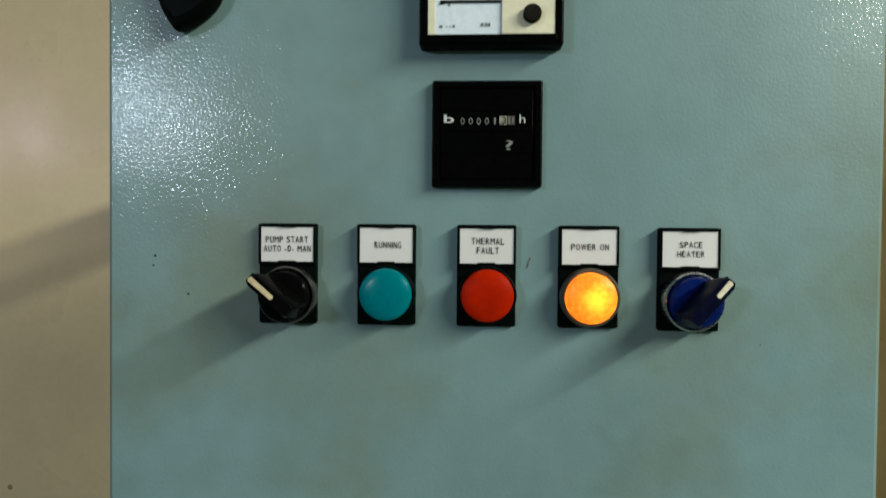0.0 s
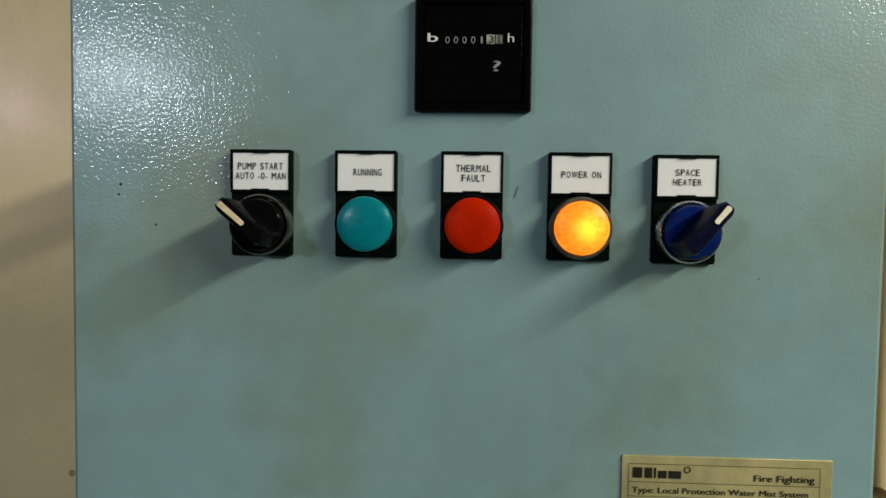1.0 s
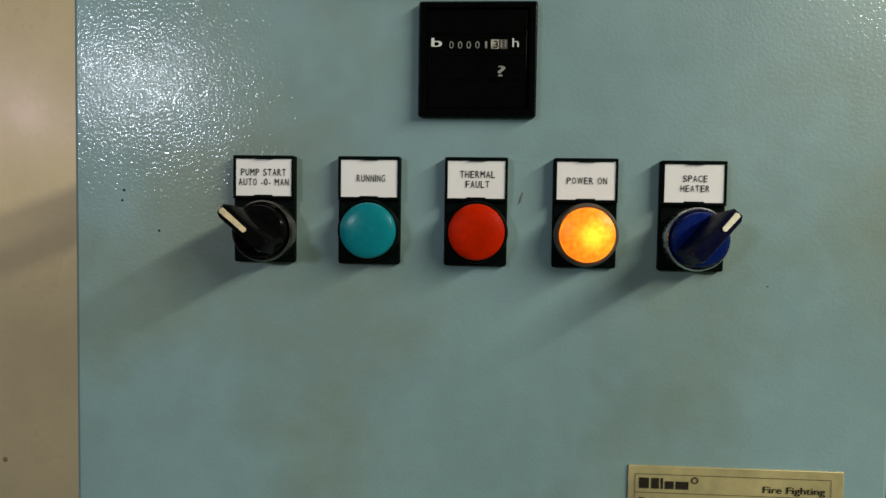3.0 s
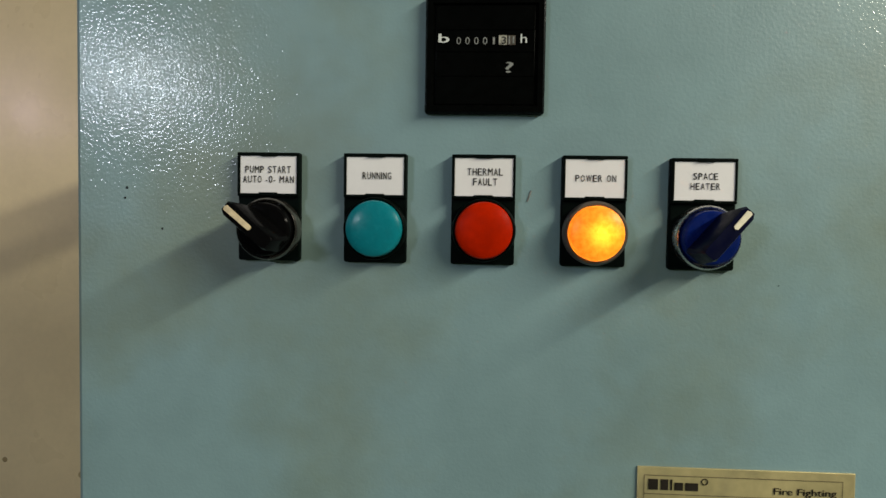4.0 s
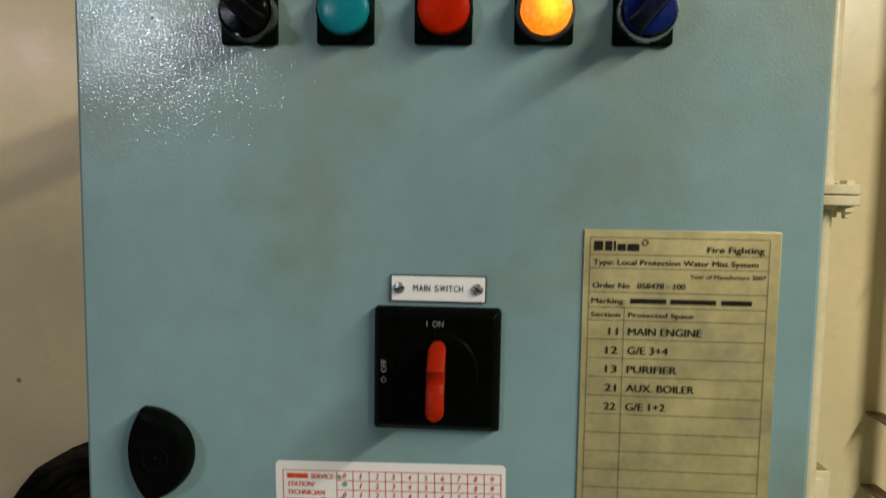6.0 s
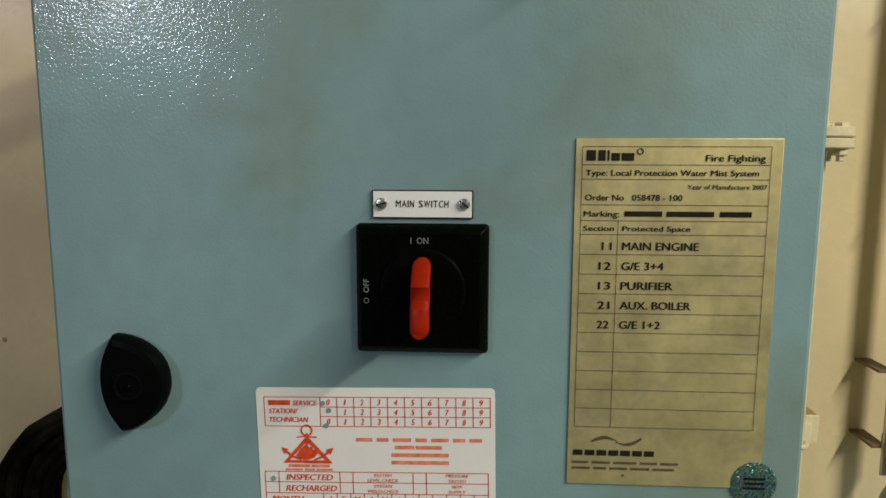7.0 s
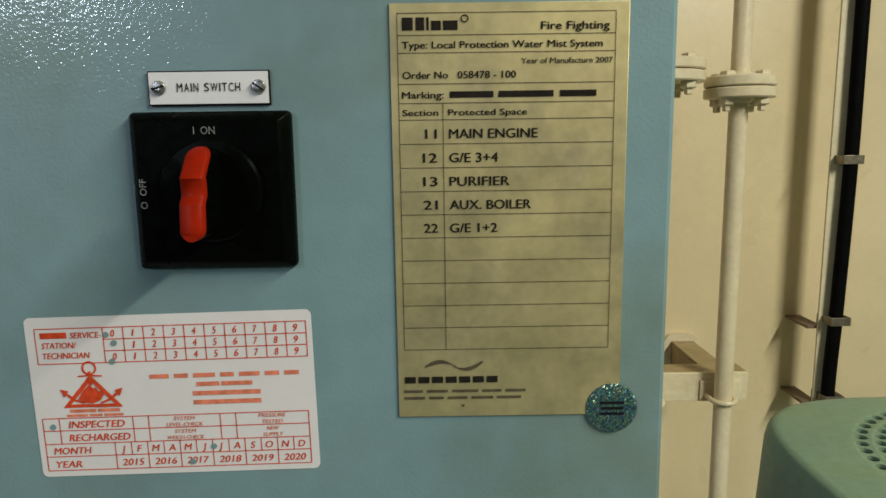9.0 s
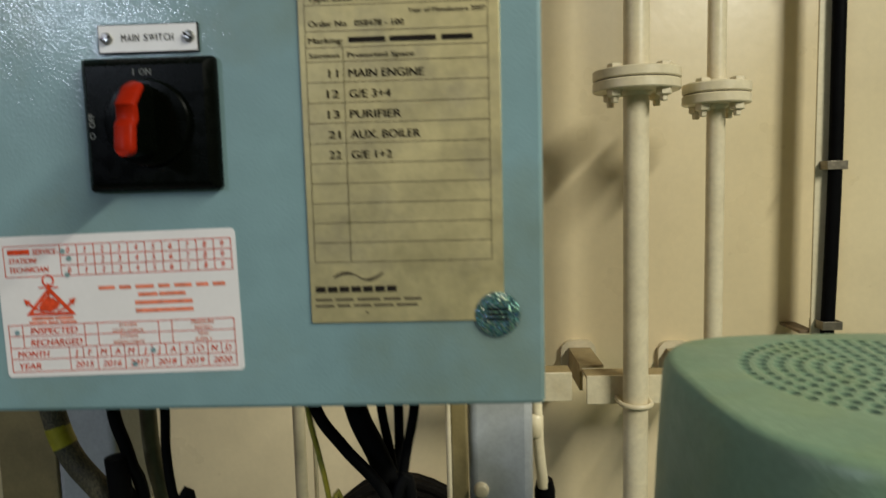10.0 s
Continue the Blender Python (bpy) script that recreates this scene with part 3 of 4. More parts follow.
part("edge_strip", bm_box(0.1714, 0.1750, -0.0112, -0.0104, 1.5703, 1.631, 0.0002), CREAM_PLASTIC, am)
cover = part("cover", bm_box(0.2081, 0.2348, -0.0116, -0.009, 1.5703, 1.631, 0.0005), CREAM_PLASTIC, am, "cream front cover")
needle = bm_box(0.1776, 0.2081, -0.0112, -0.0107, 1.5862, 1.5874)
loft(needle, [[(0.1776, y, 1.5853), (0.1802, y, 1.5862), (0.1802, y, 1.5876), (0.1776, y, 1.5868)] for y in (-0.0107, -0.0112)])
part("needle", needle, INK, am, "black needle at rest")
screw = part("adjusting_screw", lathe(bmesh.new(), (0.2232, -0.0115, 1.5798), [(0.0045, 0.0), (0.0045, -0.003), (0.0040, -0.0038), (0.002, -0.0039)], n=28), DUSTY_BLACK, cover, "dark brown slotted screw")
slot = bmesh.new()
loft(slot, [[(0.2232 + u * 0.72 - w * 0.69, y, 1.5798 + u * 0.69 + w * 0.72) for u, w in ((-0.0036, -0.0005), (0.0036, -0.0005), (0.0036, 0.0005), (-0.0036, 0.0005))] for y in (-0.0145, -0.0157)])
part("slot", slot, INK, screw)
rng = random.Random(4)
part("dial_marks", flat_bars([(0.1772, 0.1788, 1.5739, 1.5752), (0.1806, 0.1813, 1.5742, 1.5747), (0.1822, 0.1828, 1.5742, 1.5747), (0.1838, 0.1850, 1.5740, 1.5752),
                              (0.1980, 0.1992, 1.5744, 1.5762), (0.1998, 0.2010, 1.5744, 1.5762), (0.2014, 0.2026, 1.5744, 1.5762), (0.1815, 0.1826, 1.5846, 1.5864),
                              (0.1772, 0.1822, 1.5905, 1.5908)], -0.0107), GREY_INK, dial)
strokes("scale_mark", [hline(0.1772, 0.1772 + 0.003 + 0.002 * (k % 2), 1.5935 + 0.0042 * k, 0.0004) for k in range(9)], -0.0107, INK, dial)

# main switch ------------------------------------------------------------------------
lab = thing("switch_nameplate", (0.201, 0, 1.2951), "white engraved nameplate held by two slotted screws", "nameplate")
part("plate", bm_box(0.1752, 0.2268, -0.0016, 0.0, 1.2875, 1.3019, 0.0002), INK, lab, "black laminate edge")
face = part("plate_face", bm_box(0.1758, 0.2262, -0.0020, -0.0012, 1.2881, 1.3013), CARD, lab, "white plate face")
pitched("MAIN SWITCH", 0.2010, 1.2932, -0.0023, 0.0035, 0.0268, INK, face)
for sx, tilt in ((0.1800, 15), (0.2222, -35)):
    sc = lathe(bmesh.new(), (sx, -0.0018, 1.2949), [(0.0030, 0.0), (0.0030, -0.0010), (0.0025, -0.0018), (0.0012, -0.0021)], n=24)
    screw = part("screw", sc, STEEL, lab, "slotted steel screw")
    a = radians(tilt)
    bm = bmesh.new()
    loft(bm, [[(sx + s * math.cos(a) - w * math.sin(a), y, 1.2949 + s * math.sin(a) + w * math.cos(a)) for s, w in ((-0.0027, -0.0004), (0.0027, -0.0004), (0.0027, 0.0004), (-0.0027, 0.0004))] for y in (-0.0030, -0.0041)])
    part("slot", bm, INK, screw)

ms = thing("main_switch", (0.201, 0, 1.25), "black square rotary main switch with an upright orange-red handle", "switch")
bm = bmesh.new()
plate(bm, 0.2010, 1.2511, 0.0685, 0.0675, 0.0022, [(0.0, 0.0), (-0.0030, 0.0), (-0.0050, 0.0008), (-0.0082, 0.0040), (-0.0086, 0.0046)], n=4)
base = part("base_plate", bm, SWITCH_BLACK, ms)
letter("I  ON", 0.1956, 1.2753, -0.0090, 0.0033, GREY_INK, base, width=0.0090)
letter("O  OFF", 0.1742, 1.2443, -0.0090, 0.0030, GREY_INK, base, width=0.0126, upright=90)
part("collar", lathe(bmesh.new(), (0.2020, -0.0080, 1.2516), [(0.0218, 0.0), (0.0216, -0.0030), (0.0206, -0.0042), (0.0150, -0.0046)], n=56), SWITCH_BLACK, ms)
# grip: a black body under a bent red cap with a cross groove
LINE = [(1.2702, -0.0220), (1.2676, -0.0256), (1.2592, -0.0330), (1.2580, -0.0339), (1.2573, -0.0333), (1.2516, -0.0332), (1.2509, -0.0334), (1.2488, -0.0355), (1.2478, -0.0360), (1.2370, -0.0372), (1.2338, -0.0372)]
ENDS = 0.0042


def grip_section(z, y_top, y_foot, half):
    return [(0.2025 - half, y_foot, z), (0.2025 - half, y_top, z), (0.2025 - half * 0.8, y_top - 0.0010, z), (0.2025 + half * 0.8, y_top - 0.0010, z), (0.2025 + half, y_top, z), (0.2025 + half, y_foot, z)]


top_z, low_z = LINE[0][0], LINE[-1][0]
stops = [top_z - ENDS * (1 - math.cos(radians(a))) for a in (8, 25, 42, 60, 76, 90)] + [z for z, _ in LINE[2:-2]] + [low_z + ENDS * (1 - math.cos(radians(a))) for a in (90, 76, 60, 42, 25, 8)]
prof = [(z, float(np.interp(-z, [-q[0] for q in LINE], [q[1] for q in LINE]))) for z in stops]
widths = [0.0045 * math.sqrt(max(1 - max(0.0, 1 - min(top_z - z, z - low_z) / ENDS) ** 2, 0.02)) for z in stops]
bm = bmesh.new()
loft(bm, [grip_section(z, y + 0.0030, -0.0110, w * 0.98) for (z, y), w in zip(prof, widths)])
grip = part("grip", bm, SWITCH_BLACK, ms)
bm = bmesh.new()
loft(bm, [grip_section(z, y, y + 0.0034, w) for (z, y), w in zip(prof, widths)])
part("handle_cap", bm, ORANGE_RED, grip, "orange-red handle cap", smooth=50)

# information plate ---------------------------------------------------------------------
PX0, PX1, PZ0, PZ1 = 0.2780, 0.3790, 1.1461, 1.3281
info = tagged(part("information_plate", bm_box(PX0, PX1, -0.0010, 0.0, PZ0, PZ1, 0.0002), GOLD), "dull gold fire-fighting system plate with black printed table", "sign")
Y = -0.0013
rows = [1.2801 - 0.0102 * k for k in range(11)]
rects = [hline(0.2812, 0.3732, z) for z in (1.3241, 1.3151, 1.3079, 1.2951, 1.2871)] + [hline(0.2812, 0.3732, z) for z in rows]
rects += [vline(0.2812, rows[-1], 1.3241), vline(0.3732, rows[-1], 1.3241), vline(0.3000, rows[-1], 1.2871)]
strokes("ruled_line", rects, Y, LINE_INK, info)
# brand word, ship's name and maker's mark as plain shapes
strokes("brand_block", [(0.2832, 0.2878, 1.3171, 1.3223), (0.2890, 0.2926, 1.3171, 1.3223), (0.2935, 0.2945, 1.3171, 1.3223), (0.2955, 0.2996, 1.3171, 1.3209), (0.3005, 0.3066, 1.3171, 1.3209)], Y, BROWN_INK, info)
part("registered_ring", lathe(bmesh.new(), (0.3096, Y + 0.0001, 1.3217), [(0.0016, 0.0), (0.0016, -0.0002), (0.0012, -0.0002), (0.0012, 0.0)], n=20, cap0=False, cap1=False), BROWN_INK, info)
letter("Fire Fighting", 0.3706, 1.3169, Y, 0.0034, BROWN_INK, info, width=0.0290, align="right", bold=0.016)
letter("Type: Local Protection Water Mist System", 0.2830, 1.3097, Y, 0.0030, BROWN_INK, info, width=0.0848, bold=0.016)
letter("Year of Manufacture 2007", 0.3722, 1.3031, Y, 0.0024, FADED_INK, info, width=0.0388, align="right", bold=0.018)
letter("Order No   058478 - 100", 0.2830, 1.2973, Y, 0.0031, BROWN_INK, info, width=0.0482, bold=0.016)
letter("Marking:", 0.2826, 1.2891, Y, 0.0030, BROWN_INK, info, width=0.0178, bold=0.016)
strokes("name_bar", [(0.3030, 0.3216, 1.2893, 1.2919), (0.3238, 0.3472, 1.2893, 1.2919), (0.3500, 0.3655, 1.2893, 1.2919)], Y, BROWN_INK, info)
letter("Section", 0.2826, 1.2819, Y, 0.0027, BROWN_INK, info, width=0.0154, bold=0.016)
letter("Protected Space", 0.3022, 1.2819, Y, 0.0027, BROWN_INK, info, width=0.0338, bold=0.016)
for k, (num, name, w) in enumerate((("11", "MAIN ENGINE", 0.0382), ("12", "G/E 3+4", 0.0212), ("13", "PURIFIER", 0.0262), ("21", "AUX. BOILER", 0.0356), ("22", "G/E 1+2", 0.0208))):
    z = rows[k] - 0.0079
    letter(num, 0.2972, z, Y, 0.0042, BROWN_INK, info, width=0.0062 if num != "11" else 0.0050, align="right", bold=0.018)
    letter(name, 0.3024, z, Y, 0.0042, BROWN_INK, info, width=w, bold=0.018)
wave = bmesh.new()
for (xa, xb, ph) in ((0.2905, 0.3045, 0.0), (0.3030, 0.3165, 1.0)):
    top, low = [], []
    for i in range(13):
        k = i / 12
        x = xa + (xb - xa) * k
        s = math.sin(math.pi * k)
        z = 1.1701 + (0.0022 * s if ph == 0 else -0.0018 * s + 0.0020 * k * k)
        th = 0.0003 + 0.0022 * (1 - k if ph == 0 else k) * (0.3 + s)
        top.append((x, Y, z + th / 2)), low.append((x, Y, z - th / 2))
    for k in range(12):
        wave.faces.new([wave.verts.new(q) for q in (low[k], low[k + 1], top[k + 1], top[k])])
part("maker_wave", wave, FADED_INK, info)
strokes("maker_block", [(0.2810 + 0.0062 * k, 0.2860 + 0.0062 * k, 1.1623, 1.1653) for k in range(7)], Y, BROWN_INK, info)
rng = random.Random(11)
strokes("print_bar", word_bars(0.2806, 0.3360, 1.1578, 0.0012, 5, rng) + word_bars(0.2806, 0.3340, 1.1546, 0.0012, 5, rng) + [(0.3068, 0.3080, 1.1509, 1.1519)], Y, FADED_INK, info)

# holographic seal
holo = thing("security_seal", (0.3755, 0, 1.1491), "round holographic security seal across the plate's corner", "sticker")
part("seal_disc", lathe(bmesh.new(), (0.3755, -0.0011, 1.1491), [(0.0117, 0.0), (0.0117, -0.0003), (0.0114, -0.0004), (0.004, -0.0004)], n=44), FOIL, holo)
strokes("print_bar", [(0.3700, 0.3812, 1.1511, 1.1524), (0.3706, 0.3808, 1.1485, 1.1498), (0.3700, 0.3812, 1.1459, 1.1472)], -0.0018, INK, holo)

# inspection sticker ----------------------------------------------------------------------
SX, SZ, SW, SH, TURN_S = 0.1755, 1.1583, 0.1290, 0.0760, 1.05
AB = (SX, SZ)
st = thing("inspection_sticker", (SX, 0, SZ), "white inspection sticker with red printed tables and punched dots", "sticker")
bm = bmesh.new()
loft(bm, [[(AB[0] + (x - AB[0]) * math.cos(radians(TURN_S)) - (z - AB[1]) * math.sin(radians(TURN_S)), y, AB[1] + (x - AB[0]) * math.sin(radians(TURN_S)) + (z - AB[1]) * math.cos(radians(TURN_S)))
           for x, z in round_rect(SX, SZ, SW, SH, 0.0026, 5)] for y in (0.0, -0.0003)])
paper = part("vinyl", bm, STICKER, st)
Y2 = -0.0005


def U(u):
    return SX - SW / 2 + u / 1000


def V(v):
    return SZ + SH / 2 - v / 1000


def print_text(body, u, v, h, mat, w=None, align="left", bold=0.026, shear=0.2):
    return letter(body, U(u), V(v), Y2, h / 1000, mat, paper, width=w / 1000 if w else None, align=align, bold=bold, shear=shear, turn=TURN_S, about=AB)


def print_bars(name, rects, mat, y=None):
    strokes(name, [(U(a), U(b), V(d), V(c)) for a, b, c, d in rects], y or Y2, mat, paper, TURN_S, AB)


def box_lines(us, v0, v1, vs, u0, u1, w=0.42):
    out = [(u - w / 2, u + w / 2, v0, v1) for u in us]
    return out + [(u0, u1, v - w / 2, v + w / 2) for v in vs]


cols = [35 + 9.15 * k for k in range(11)]
print_bars("ruled_line", box_lines([4.4] + cols, 5.2, 21.6, [5.2, 21.6], 4.4, 126.5) + box_lines([], 0, 0, [10.7, 16.1], 35, 126.5), RED_INK)
print_bars("name_bar", [(6.6, 18.6, 7.0, 9.8)], RED_INK)
print_text("SERVICE-", 20.0, 9.9, 2.9, RED_INK, 14.2)
print_text("STATION/", 6.8, 14.4, 2.9, RED_INK, 15.8)
print_text("TECHNICIAN", 6.8, 19.2, 2.9, RED_INK, 21.5)
for r in range(3):
    for k in range(10):
        if not (r == 1 and k == 0):
            print_text(str(k), cols[k] + 4.4, 9.6 + 5.45 * r, 3.4, RED_INK, 1.9 if k != 1 else 1.4, "centre")
# emblem as plain shapes
em = bmesh.new()


def tri(pts):
    a = radians(TURN_S)
    vs = []
    for u, v in pts:
        dx, dz = U(u) - AB[0], V(v) - AB[1]
        vs.append(em.verts.new((AB[0] + dx * math.cos(a) - dz * math.sin(a), Y2 - 0.00004 * len(em.faces), AB[1] + dx * math.sin(a) + dz * math.cos(a))))
    em.faces.new(vs)


for mirror in (1, -1):
    def side(pts):
        tri([(27.1 + mirror * (u - 27.1), v) for u, v in pts])

    side([(27.1, 27.0), (27.1, 30.0), (17.2, 41.0), (13.4, 42.6)])            # leg of the triangle
    side([(27.1, 41.0), (27.1, 42.6), (13.4, 42.6), (17.2, 41.0)])            # foot of the triangle
    side([(21.6, 27.4), (27.1, 27.0), (27.1, 27.7), (21.6, 28.1)])            # stock of the anchor
    side([(16.0, 35.6), (19.2, 38.4), (23.6, 40.2), (23.2, 40.9), (18.4, 39.3), (15.2, 36.6)])   # arm
    side([(12.8, 33.6), (16.6, 34.6), (14.4, 37.6)])                          # fluke
tri([(26.5, 25.4), (27.7, 25.4), (27.9, 32.0), (26.3, 32.0)])
tri([(21.0, 38.2), (23.6, 34.2), (26.6, 31.6), (28.2, 33.6), (29.4, 32.8), (30.2, 35.0), (31.6, 34.6), (32.6, 36.8), (31.0, 39.2), (27.2, 40.6), (23.0, 40.0)])
part("emblem", em, RED_INK, paper, "red triangular emblem")
ring_bm = bmesh.new()
ca = radians(TURN_S)
ru, rv = U(27.0) - AB[0], V(24.0) - AB[1]
lathe(ring_bm, (AB[0] + ru * math.cos(ca) - rv * math.sin(ca), Y2 + 0.0001, AB[1] + ru * math.sin(ca) + rv * math.cos(ca)), [(0.0033, 0.0), (0.0033, -0.0002), (0.0025, -0.0002), (0.0025, 0.0)], n=24, cap0=False, cap1=False)
part("emblem_ring", ring_bm, RED_INK, paper)
rng = random.Random(7)


def sticker_words(u0, u1, v0, v1, n):
    return [(a * 1000, b * 1000, v0, v1) for a, b, _, _ in word_bars(u0 / 1000, u1 / 1000, 0, 0.001, n, rng)]


print_bars("name_bar", sticker_words(16.2, 39.0, 43.4, 45.0, 2) + sticker_words(14.6, 40.4, 46.0 - 0.2, 47.2 - 0.2, 3), FADED_RED)
print_bars("address_bar", sticker_words(54.0, 122.0, 28.0, 30.0, 7) + sticker_words(75.0, 100.5, 32.2, 34.2, 2) + sticker_words(73.0, 104.0, 36.5, 38.6, 1) + sticker_words(73.0, 104.0, 40.8, 42.9, 1), FADED_RED)
cu = [3.0, 10.6, 44.4, 51.6, 84.5, 91.7, 125.2]
months = [35.0 + 7.5 * k for k in range(13)]
rects = box_lines(cu, 47.6, 60.0, [47.6, 60.0], 3.0, 125.2) + box_lines([3.0, 125.2], 60.0, 73.0, [66.2, 73.0], 3.0, 125.2)
rects += box_lines([], 0, 0, [53.6], 3.0, 125.2) + box_lines(months[:-1], 60.0, 66.2, [], 0, 0) + box_lines(months[:-1:2], 66.2, 73.0, [], 0, 0)
print_bars("ruled_line", rects, RED_INK)
print_text("INSPECTED", 14.6, 52.4, 3.5, RED_INK, 26.0, bold=0.026)
print_text("RECHARGED", 14.2, 58.8, 3.5, RED_INK, 28.4, bold=0.026)
print_text("MONTH", 6.4, 65.0, 3.4, RED_INK, 17.6, bold=0.026)
print_text("YEAR", 6.8, 71.6, 3.4, RED_INK, 12.0, bold=0.018)
for k, (a, b) in enumerate((("SYSTEM", "LEVEL-CHECK"), ("SYSTEM", "WEIGH-CHECK"))):
    print_text(a, 68.0, 50.2 + 6.2 * k, 1.9, FADED_RED, 10.0, "centre", bold=0.018)
    print_text(b, 68.0, 53.1 + 6.3 * k, 1.9, FADED_RED, 17.0, "centre", bold=0.018)
for k, (a, b) in enumerate((("PRESSURE", "TESTED"), ("NEW", "SUPPLY"))):
    print_text(a, 108.4, 50.0 + 6.3 * k, 1.9, FADED_RED, 12.6 if k == 0 else 5.8, "centre", bold=0.018)
    print_text(b, 108.4, 53.0 + 6.3 * k, 1.9, FADED_RED, 9.6, "centre", bold=0.018)
for k, ch in enumerate("JFMAMJJASOND"):
    print_text(ch, months[k] + 3.6, 64.9, 3.4, RED_INK, None, "centre", bold=0.018)
for k in range(6):
    print_text(str(2015 + k), months[2 * k] + 7.6, 71.4, 3.4, RED_INK, 10.4, "centre", bold=0.018)
for u, v in ((36.4, 8.6), (39.6, 12.6), (38.0, 21.2), (7.6, 51.6), (80.6, 63.4), (70.2, 70.6)):
    a = radians(TURN_S)
    dx, dz = U(u) - AB[0], V(v) - AB[1]
    part("punched_dot", lathe(bmesh.new(), (AB[0] + dx * math.cos(a) - dz * math.sin(a), -0.0004, AB[1] + dx * math.sin(a) + dz * math.cos(a)), [(0.00135, 0.0), (0.00135, -0.00035), (0.0006, -0.00035)], n=16), PAINT, paper, "punched hole showing the teal paint")

# scratch and specks in the paint
scratch = bmesh.new()
tube(scratch, [(0.2228, 0.0, 1.4538), (0.2238, -0.0002, 1.4565), (0.2246, -0.0002, 1.4590)], 0.00045, n=6, steps=3)
part("scratch", scratch, GREY_INK, door, "small grey scratch in the paint")
for x, z, r in ((0.044, 1.438, 0.0006), (0.026, 1.458, 0.0007), (0.025, 1.453, 0.0006), (0.341, 1.416, 0.0003), (0.207, 1.470, 0.0004)):
    part("speck", lathe(bmesh.new(), (x, 0.0, z), [(r, 0.0), (r * 0.8, -0.00025), (r * 0.3, -0.0003)], n=8), DUSTY_BLACK, door, "dark speck in the paint")
for x, z, r in ((-0.816, 0.916, 0.006), (-0.645, 0.889, 0.008)):
    part("speck", lathe(bmesh.new(), (x, WY1, z), [(r, 0.0), (r * 0.7, -0.0006), (r * 0.3, -0.0008)], n=9), TAN_SHADE, wall_behind, "brown speck in the paint")

# pipes on the bulkhead ---------------------------------------------------------------------
def flanged_pipe(cx, cy, zf, r, rf, label, bolts, phase):
    t = thing("flanged_pipe", (cx, cy, 0), label, "pipe", "pipes along the bulkhead")
    part("lower_pipe", lathe(bmesh.new(), (cx, cy, 0), [(r, 0.0), (r, zf - 0.02)], "z", 32), PIPE_PAINT, t)
    part("upper_pipe", lathe(bmesh.new(), (cx, cy, 0), [(r, zf + 0.02), (r, CEIL)], "z", 32), PIPE_PAINT, t)
    th = 0.0165
    for name, z0 in (("lower_flange", zf - th - 0.0008), ("upper_flange", zf + 0.0008)):
        part(name, lathe(bmesh.new(), (cx, cy, z0), [(r, 0.0), (rf - 0.002, 0.0), (rf, 0.002), (rf, th - 0.002), (rf - 0.002, th), (r, th)], "z", 48), PIPE_PAINT, t)
    part("gasket", lathe(bmesh.new(), (cx, cy, zf - 0.0009), [(r, 0.0), (rf - 0.004, 0.0), (rf - 0.004, 0.0018), (r, 0.0018)], "z", 40), DUSTY_BLACK, t, "dark gasket")
    for s in (-1, 1):
        part("weld_collar", lathe(bmesh.new(), (cx, cy, zf + s * (th + 0.0008)), [(r + 0.006, 0.0), (r + 0.005, s * 0.003), (r + 0.0005, s * 0.007)], "z", 32), PIPE_PAINT, t)
    for k in range(bolts):
        a = radians(phase + 360 * k / bolts)
        bx, by = cx + (rf - 0.017) * math.cos(a), cy + (rf - 0.017) * math.sin(a)
        bm = bmesh.new()
        lathe(bm, (bx, by, zf + th), [(0.0125, 0.0), (0.0125, 0.0062), (0.0105, 0.0078)], "z", 6)
        lathe(bm, (bx, by, zf - th), [(0.0125, 0.0), (0.0125, -0.0105), (0.0105, -0.012), (0.0066, -0.012), (0.0064, -0.020), (0.005, -0.0215)], "z", 6)
        lathe(bm, (bx, by, zf), [(0.0062, -0.024), (0.0062, 0.02)], "z", 12)
        part("bolt", bm, PIPE_PAINT, t)
    return t


flanged_pipe(0.6485, 0.800, 1.3770, 0.0213, 0.0715, "cream painted steel pipe with a large bolted flange joint", 4, 38)
flanged_pipe(0.7818, 0.805, 1.3520, 0.0150, 0.0545, "slimmer cream painted steel pipe with a bolted flange joint", 4, 38)


# pipe support ---------------------------------------------------------------------------------
def support(x0, x1, y_front, z0, z1, arm_x, label):
    t = thing("pipe_support", ((x0 + x1) / 2, y_front, z0), label, "bracket", "brackets on the bulkhead")
    bm = bmesh.new()
    box(bm, x0, x1, y_front, y_front + 0.006, z0, z1, 0.0015)
    part("cross_bar", bm, PIPE_PAINT, t)
    part("top_leg", bm_box(x0, x1, y_front + 0.006, y_front + 0.05, z1 - 0.006, z1 - 0.0005, 0.001), TAN_SHADE, t, "dusty brown top leg of the angle")
    bm = bmesh.new()
    box(bm, arm_x - 0.045, arm_x, y_front + 0.0505, WY1 - 0.015, z1 - 0.007, z1 - 0.001, 0.001)
    box(bm, arm_x - 0.045, arm_x - 0.039, y_front + 0.0505, WY1 - 0.015, z1 - 0.05, z1 - 0.0075, 0.001)
    part("arm", bm, TAN_SHADE, t)
    bm = bmesh.new()
    loft(bm, [[(x, y, z) for x, z in round_rect(arm_x - 0.024, z1 - 0.022, 0.072, 0.07, 0.022)] for y in (WY1, WY1 - 0.014)])
    part("wall_pad", bm, PIPE_PAINT, t)
    return t


